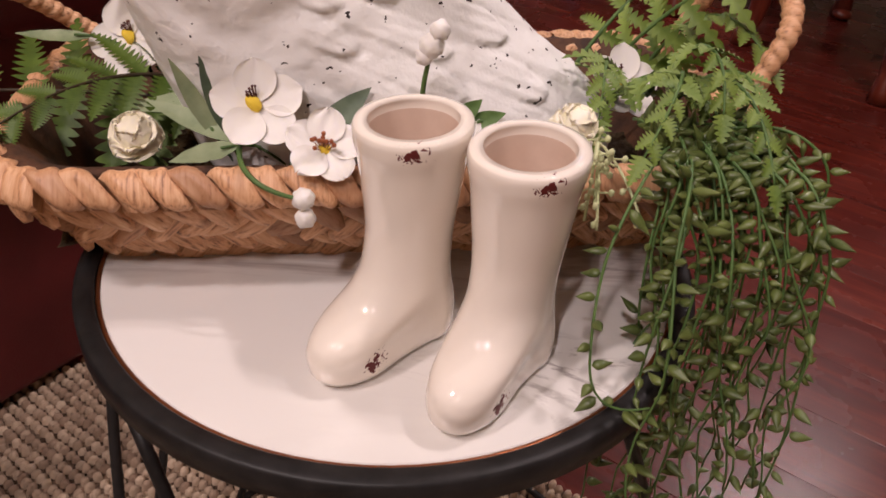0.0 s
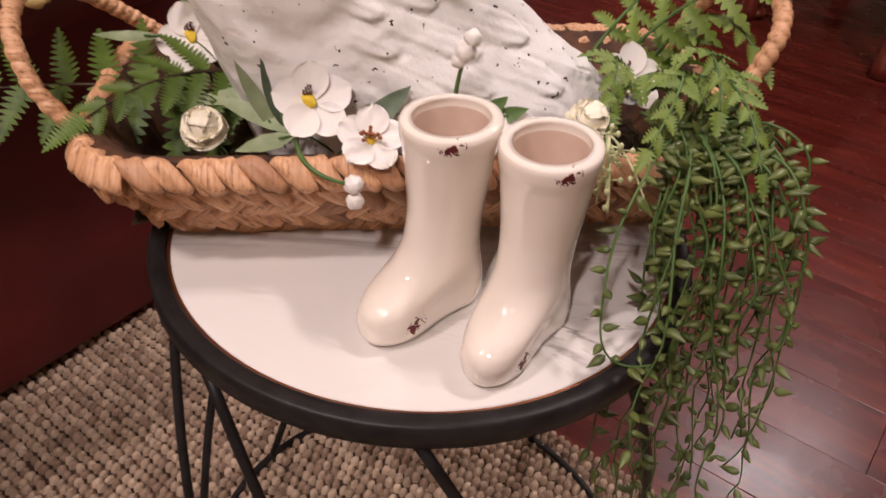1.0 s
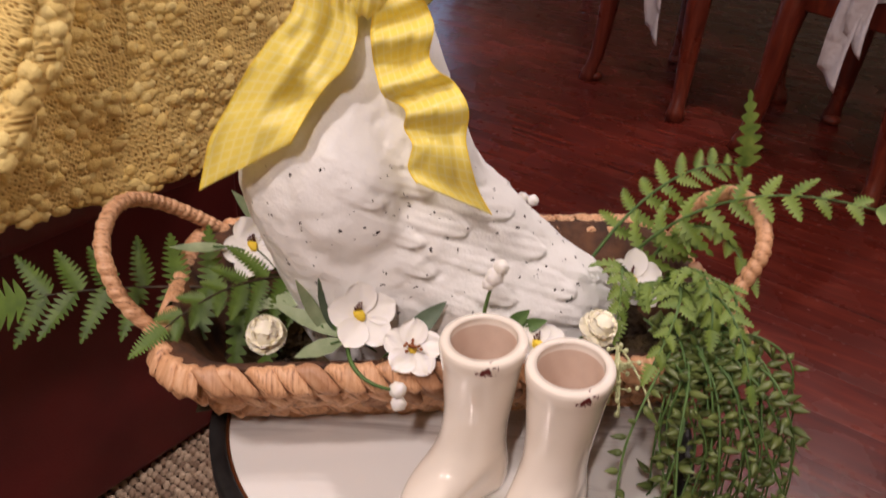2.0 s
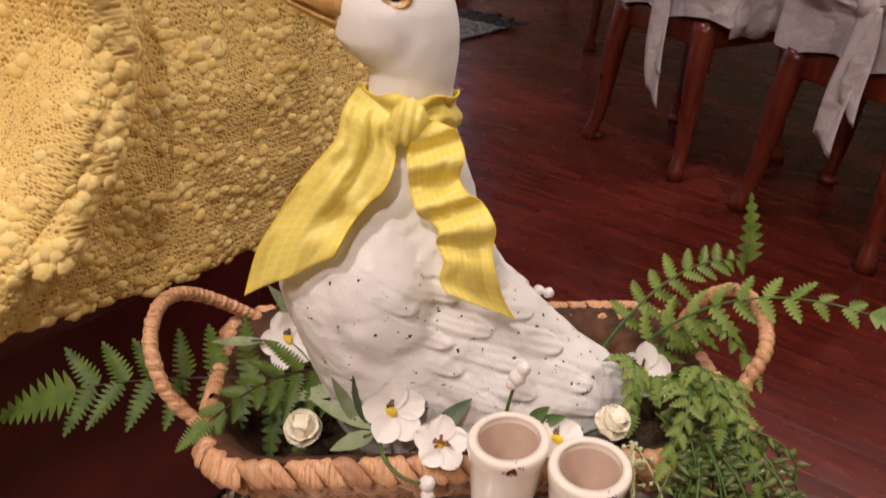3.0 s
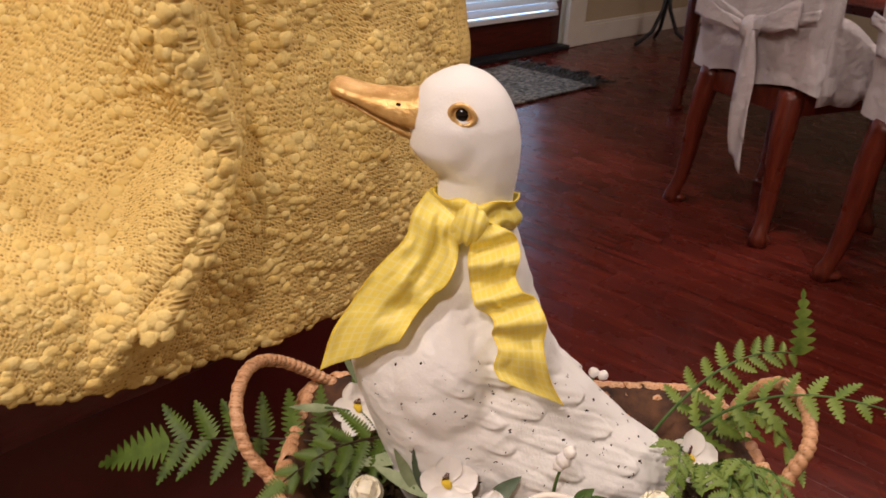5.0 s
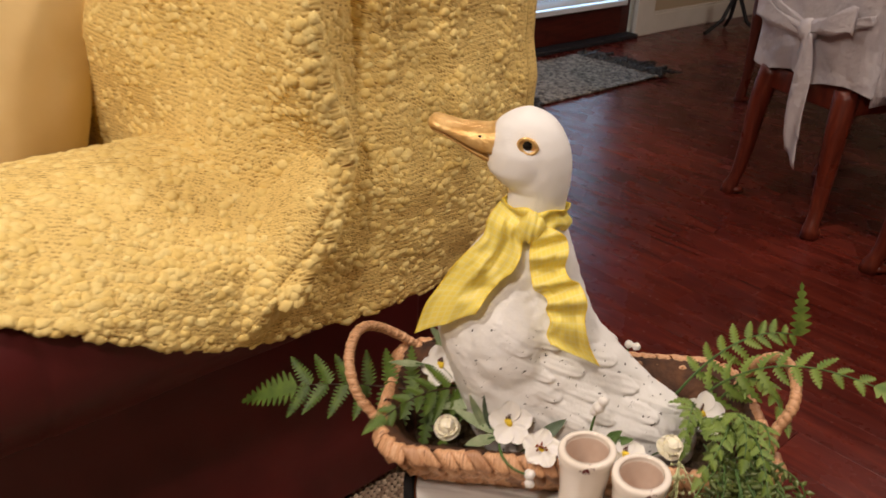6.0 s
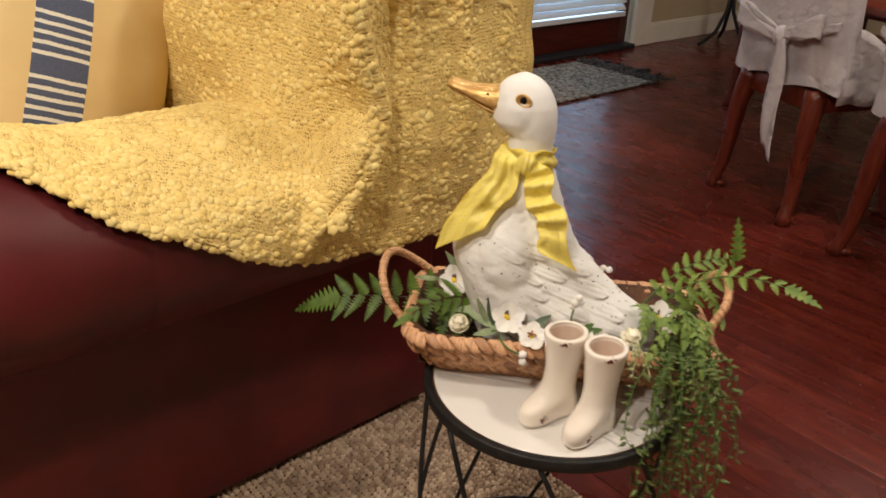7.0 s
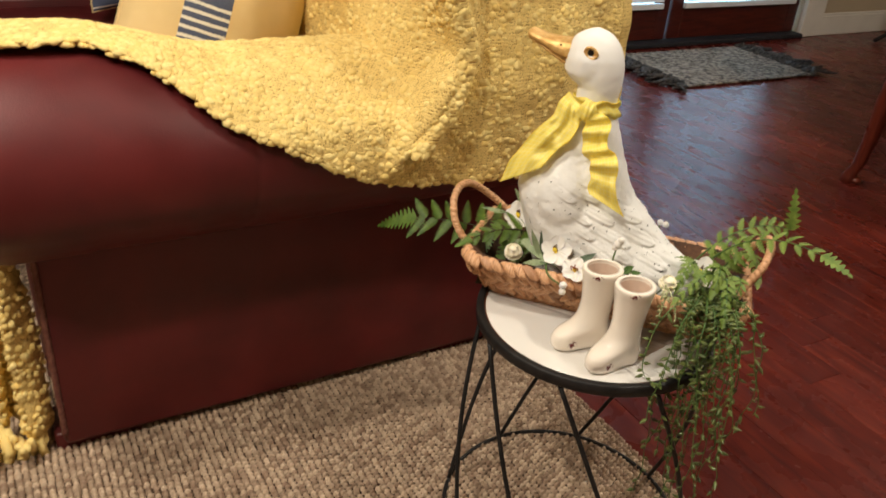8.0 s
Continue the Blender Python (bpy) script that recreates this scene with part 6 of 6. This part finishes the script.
def cabriole(top, foot, bulge):
    top, foot, bulge = Vector(top), Vector(foot), Vector(bulge)
    pts = [top.lerp(foot, t) + bulge * (math.sin(math.pi * t * 0.9) * 1.1 - 1.25 * math.sin(math.pi * t)**2 * t + 0.9 * smooth(0.80, 1.0, t)) for t in (i / 18 for i in range(19))]
    shape = tube(pts, lambda t: 0.043 * (1 - 0.47 * min(1, t * 1.1)) + 0.008 * smooth(0.90, 0.97, t), 10)
    pad = turned(ico(1, 2), Matrix.Translation(foot + Vector((0, 0, 0.016))) @ Matrix.Diagonal((0.030, 0.030, 0.016, 1)))
    return join(shape, pad)


def dining_chair(kx, tail, drift):
    """Local x along the back from leg to leg, y from the back towards the table, z up; the origin is the first rear foot."""
    c = thing("dining_chair", "mahogany dining chair in a pale grey linen cover with a bow", "chair", "dining chairs")
    W, CY = 0.41, 0.047
    for x, y, bx, by in ((0.0, 0.0, -0.010, -0.020), (W, 0.0, 0.010, -0.020), (-0.02, 0.44, -0.016, 0.016), (W + 0.02, 0.44, 0.016, 0.016)):
        top = (x * 0.86 + W * 0.07, y * 0.9 + 0.03, 0.50)
        part("leg", mesh("leg", *cabriole(top, (x, y, 0.0), (bx, by, 0)), M_CHAIRWOOD), c)
    part("seat_rail", mesh("seat_rail", *rbox(W - 0.02, 0.028, 0.085, 0.008, 2, (W / 2, 0.025, 0.470)), M_CHAIRWOOD), c)
    part("seat_rail", mesh("seat_rail", *rbox(W + 0.03, 0.028, 0.085, 0.008, 2, (W / 2, 0.425, 0.470)), M_CHAIRWOOD), c)
    for x in (0.005, W - 0.005):
        part("seat_rail", mesh("seat_rail", *rbox(0.028, 0.40, 0.085, 0.008, 2, (x, 0.225, 0.470)), M_CHAIRWOOD), c)
    part("seat", mesh("seat", *rbox(W + 0.05, 0.46, 0.045, 0.022, 4, (W / 2, 0.245, 0.5375)), M_LINEN), c)
    # cover: a loose sleeve over the back with a skirt round the seat
    outline = [(-0.045, -0.035), (0.05, -0.055), (0.14, -0.06), (W / 2, -0.062), (0.27, -0.06), (0.36, -0.055), (W + 0.045, -0.035), (W + 0.05, 0.03), (W + 0.035, 0.06), (0.3, 0.07), (0.1, 0.07), (-0.035, 0.06), (-0.05, 0.03)]
    fine = []
    for i in range(len(outline)):
        for k in range(6):
            t = k / 6
            q = [Vector((*outline[(i + d) % len(outline)], 0)) for d in (-1, 0, 1, 2)]
            fine.append(0.5 * ((2 * q[1]) + (q[2] - q[0]) * t + (2 * q[0] - 5 * q[1] + 4 * q[2] - q[3]) * t * t + (3 * q[1] - q[0] - 3 * q[2] + q[3]) * t**3))
    zs = [0.512, 0.518, 0.54, 0.57, 0.60, 0.64, 0.70, 0.80, 0.90, 0.98, 1.03, 1.05]
    verts = []
    for z in zs:
        g = 1.0 + 0.05 * (1 - smooth(0.45, 0.62, z)) - 0.03 * math.exp(-((z - 0.63) / 0.03)**2)
        g *= 1 - 0.5 * smooth(1.02, 1.06, z)
        for k, p in enumerate(fine):
            wob = 0.010 * math.sin(k * 0.9) * (1 - smooth(0.45, 0.65, z)) + 0.008 * noise.noise((k * 0.15, z * 9, 2))
            d = Vector((p.x - W / 2, p.y, 0))
            e = d * g + d.normalized() * wob
            lean = 0.10 * max(0, z - 0.5)
            verts.append((W / 2 + e.x, CY + e.y - lean, z - (0.012 * math.sin(k * 0.35) if z < 0.53 else 0)))
    n = len(fine)
    part("cover", mesh("cover", verts, grid_faces(len(zs), n, False, True) + [tuple((len(zs) - 1) * n + k for k in range(n))], M_LINEN), c, "loose pale grey linen cover")
    # wings that fall from the back over the seat sides
    for sgn, x in ((-1, -0.04), (1, W + 0.04)):
        sv = []
        for i in range(20):
            y = 0.05 + 0.40 * i / 19
            top = 0.74 - 0.155 * smooth(0.0, 0.9, i / 19)
            for j in range(8):
                sv.append((x + sgn * (0.010 * math.sin(i * 1.1) * (1 - j / 7) + 0.006), y, 0.468 + (top - 0.468) * j / 7 + 0.008 * math.sin(i * 0.8) * (1 - j / 7)))
        sk = part("side_wing", mesh("side_wing", sv, grid_faces(20, 8), M_LINEN), c)
        sk.modifiers.new("thickness", 'SOLIDIFY').thickness = 0.004
    # sash with a bow on the back
    sash = []
    for i in range(30):
        x = -0.06 + (W + 0.12) * i / 29
        for j in range(5):
            sash.append((x, CY - 0.080 - 0.01 * math.sin(math.pi * i / 29) + 0.004 * math.sin(j * 2.2 + i), 0.655 + 0.034 * j / 4 + 0.32 * abs(x - kx)))
    ss = part("sash", mesh("sash", sash, grid_faces(30, 5), M_LINEN), c)
    ss.modifiers.new("thickness", 'SOLIDIFY').thickness = 0.004
    kz = 0.672
    part("knot", mesh("knot", *turned(ico(1, 3), Matrix.Translation((kx, CY - 0.10, kz)) @ Matrix.Diagonal((0.036, 0.028, 0.042, 1))), M_LINEN), c)
    for sgn, ln in ((-1, 0.25), (1, 0.18)):
        lv = []
        for i in range(24):
            a = 2 * math.pi * i / 24
            for j in range(7):
                v = j / 6 - 0.5
                r = 0.5 * (1 - math.cos(a))
                lv.append((kx + sgn * ln * r, CY - 0.10 + 0.022 * math.sin(a), kz + 0.008 * sgn + 0.06 * r + v * 0.085 * (0.35 + 0.65 * r) + 0.006 * math.sin(i + j * 2)))
        lo = part("bow_loop", mesh("bow_loop", lv, grid_faces(24, 7, True), M_LINEN), c)
        lo.modifiers.new("thickness", 'SOLIDIFY').thickness = 0.003
    for x0, x1, zb, w0 in ((kx, kx + drift, tail, 0.045), (kx + 0.02, kx + 0.03 + 0.4 * drift, tail + 0.10, 0.04)):
        tv4 = []
        for i in range(24):
            t = i / 23
            for j in range(6):
                v = j / 5 - 0.5
                tv4.append((x0 + (x1 - x0) * t + v * (w0 + 0.030 * t), CY - 0.112 - 0.010 * math.sin(6 * t + 5 * v), kz - (kz - zb) * t - 0.05 * v * smooth(0.8, 1, t)))
        tl = part("bow_tail", mesh("bow_tail", tv4, grid_faces(24, 6), M_LINEN), c)
        tl.modifiers.new("thickness", 'SOLIDIFY').thickness = 0.003
    return c


def chair_at(x, y, turn=0.0):
    return Matrix(((CH_D.x, CH_N.x, 0, x), (CH_D.y, CH_N.y, 0, y), (0, 0, 1, 0), (0, 0, 0, 1))) @ pose(0, 0, 0, 0, 0, turn)


dining_chair(0.235, 0.25, 0.062).matrix_basis = chair_at(0.526, 2.322)
dining_chair(0.245, 0.30, -0.02).matrix_basis = chair_at(0.905, 1.742)
dtable = thing("dining_table", "dark mahogany dining table with curved legs behind the chairs", "table", at=chair_at(0.526, 2.31))
part("tabletop", mesh("tabletop", *rbox(2.45, 1.34, 0.035, 0.012, 3, (0.08, 1.09, 0.745)), M_CHAIRWOOD), dtable)
for y in (0.90, 1.68):
    part("apron", mesh("apron", *rbox(2.2, 0.025, 0.10, 0.004, 1, (0.08, y, 0.677)), M_CHAIRWOOD), dtable)
for x in (-1.05, 1.21):
    part("apron", mesh("apron", *rbox(0.025, 0.75, 0.10, 0.004, 1, (x, 1.29, 0.677)), M_CHAIRWOOD), dtable)
    for y in (0.89, 1.69):
        part("leg", mesh("leg", *cabriole((x, y, 0.72), (x, y, 0.0), (0.012 * (1 if x > 0 else -1), 0.012 * (1 if y > 1.2 else -1), 0)), M_CHAIRWOOD), dtable)
stand = thing("iron_stand", "black wrought iron stand with curved legs by the wall", "stand", at=Matrix.Translation((0.82, 5.52, 0)))
for k in range(3):
    a = radians(120 * k + 215)
    part("leg", mesh("leg", *tube([(0, 0, 0.42), (0.03 * math.cos(a), 0.03 * math.sin(a), 0.25), (0.10 * math.cos(a), 0.10 * math.sin(a), 0.10), (0.20 * math.cos(a), 0.20 * math.sin(a), 0.035), (0.24 * math.cos(a), 0.24 * math.sin(a), 0.014)], 0.014, 8), M_IRON), stand)
part("pole", mesh("pole", *tube([(0, 0, 0.4), (0, 0, 1.5)], 0.013, 8), M_IRON), stand)


# ---- ceiling fixtures ----
# all out of view; the last one houses the added fill lamp
for x, y, watts in SPOTS:
    can = thing("ceiling_light", "unseen recessed ceiling light with a small white trim ring", "ceiling light", "recessed ceiling lights", at=Matrix.Translation((x, y, 0)))
    ringv = [(r * math.cos(2 * math.pi * k / 24), r * math.sin(2 * math.pi * k / 24), z) for r, z in ((0.052, HIGH - 0.001), (0.052, HIGH - 0.009), (0.066, HIGH - 0.012), (0.074, HIGH - 0.001)) for k in range(24)]
    part("trim_ring", mesh("trim_ring", ringv, grid_faces(4, 24, True, True), M_TRIM), can)
    part("lens", mesh("lens", *lathe([(0.01, HIGH - 0.004), (0.051, HIGH - 0.004), (0.051, HIGH - 0.001)], 24), M_BULB), can, "frosted lens")

# ---- floor planks, last ----
floor = thing("floor", "dark reddish cherry plank floor with a satin finish", "floor", kind="structure", at=ROOM.copy())
part("underlay", mesh("underlay", *room_box(U0 - 0.15, U1 + 0.15, V0 - 0.15, V1 + 0.15, -0.06, -0.012), M_RUBBER, False), floor)
PW = 0.127
plank_meshes = {}


def plank(u0, u1, v0, v1):
    """A board with eased long edges; it runs along v."""
    e = 0.0008
    v = [(v0, u0, -0.012), (v1, u0, -0.012), (v1, u1, -0.012), (v0, u1, -0.012), (v0, u0, -e), (v1, u0, -e), (v1, u1, -e), (v0, u1, -e), (v0 + e, u0 + e, 0), (v1 - e, u0 + e, 0), (v1 - e, u1 - e, 0), (v0 + e, u1 - e, 0)]
    f = [(0, 4, 5, 1), (1, 5, 6, 2), (2, 6, 7, 3), (3, 7, 4, 0), (4, 8, 9, 5), (5, 9, 10, 6), (6, 10, 11, 7), (7, 11, 8, 4), (8, 11, 10, 9)]
    return [(b, a, c) for a, b, c in v], f


rnd = random.Random(77)
rest = ([], [])
near = 0
u = U0
while u < U1:
    v = V0 - rnd.uniform(0, 1.0)
    while v < V1:
        ln = rnd.choice((0.75, 0.95, 1.2, 1.45))
        v1 = min(v + ln, V1)
        if v1 - max(v, V0) > 0.05:
            va = max(v, V0)
            if -0.6 < u < 4.6 and -1.6 < (va + v1) / 2 < 3.2 and near < 300:
                key = round(v1 - va, 2)
                if key not in plank_meshes:
                    plank_meshes[key] = mesh("plank", *plank(0.0002, PW - 0.0002, 0.0002, key - 0.0002), M_FLOOR, False)
                part("plank", plank_meshes[key], floor, "", Matrix.Translation((u, va, rnd.uniform(-0.0002, 0.0))))
                near += 1
            else:
                b = len(rest[0])
                s = plank(u + 0.0002, u + PW - 0.0002, va + 0.0002, v1 - 0.0002)
                rest[0].extend(s[0])
                rest[1].extend(tuple(i + b for i in q) for q in s[1])
        v += ln
    u += PW
tagged(part("planks", mesh("planks", *rest, M_FLOOR, False), floor), kind="stuff")
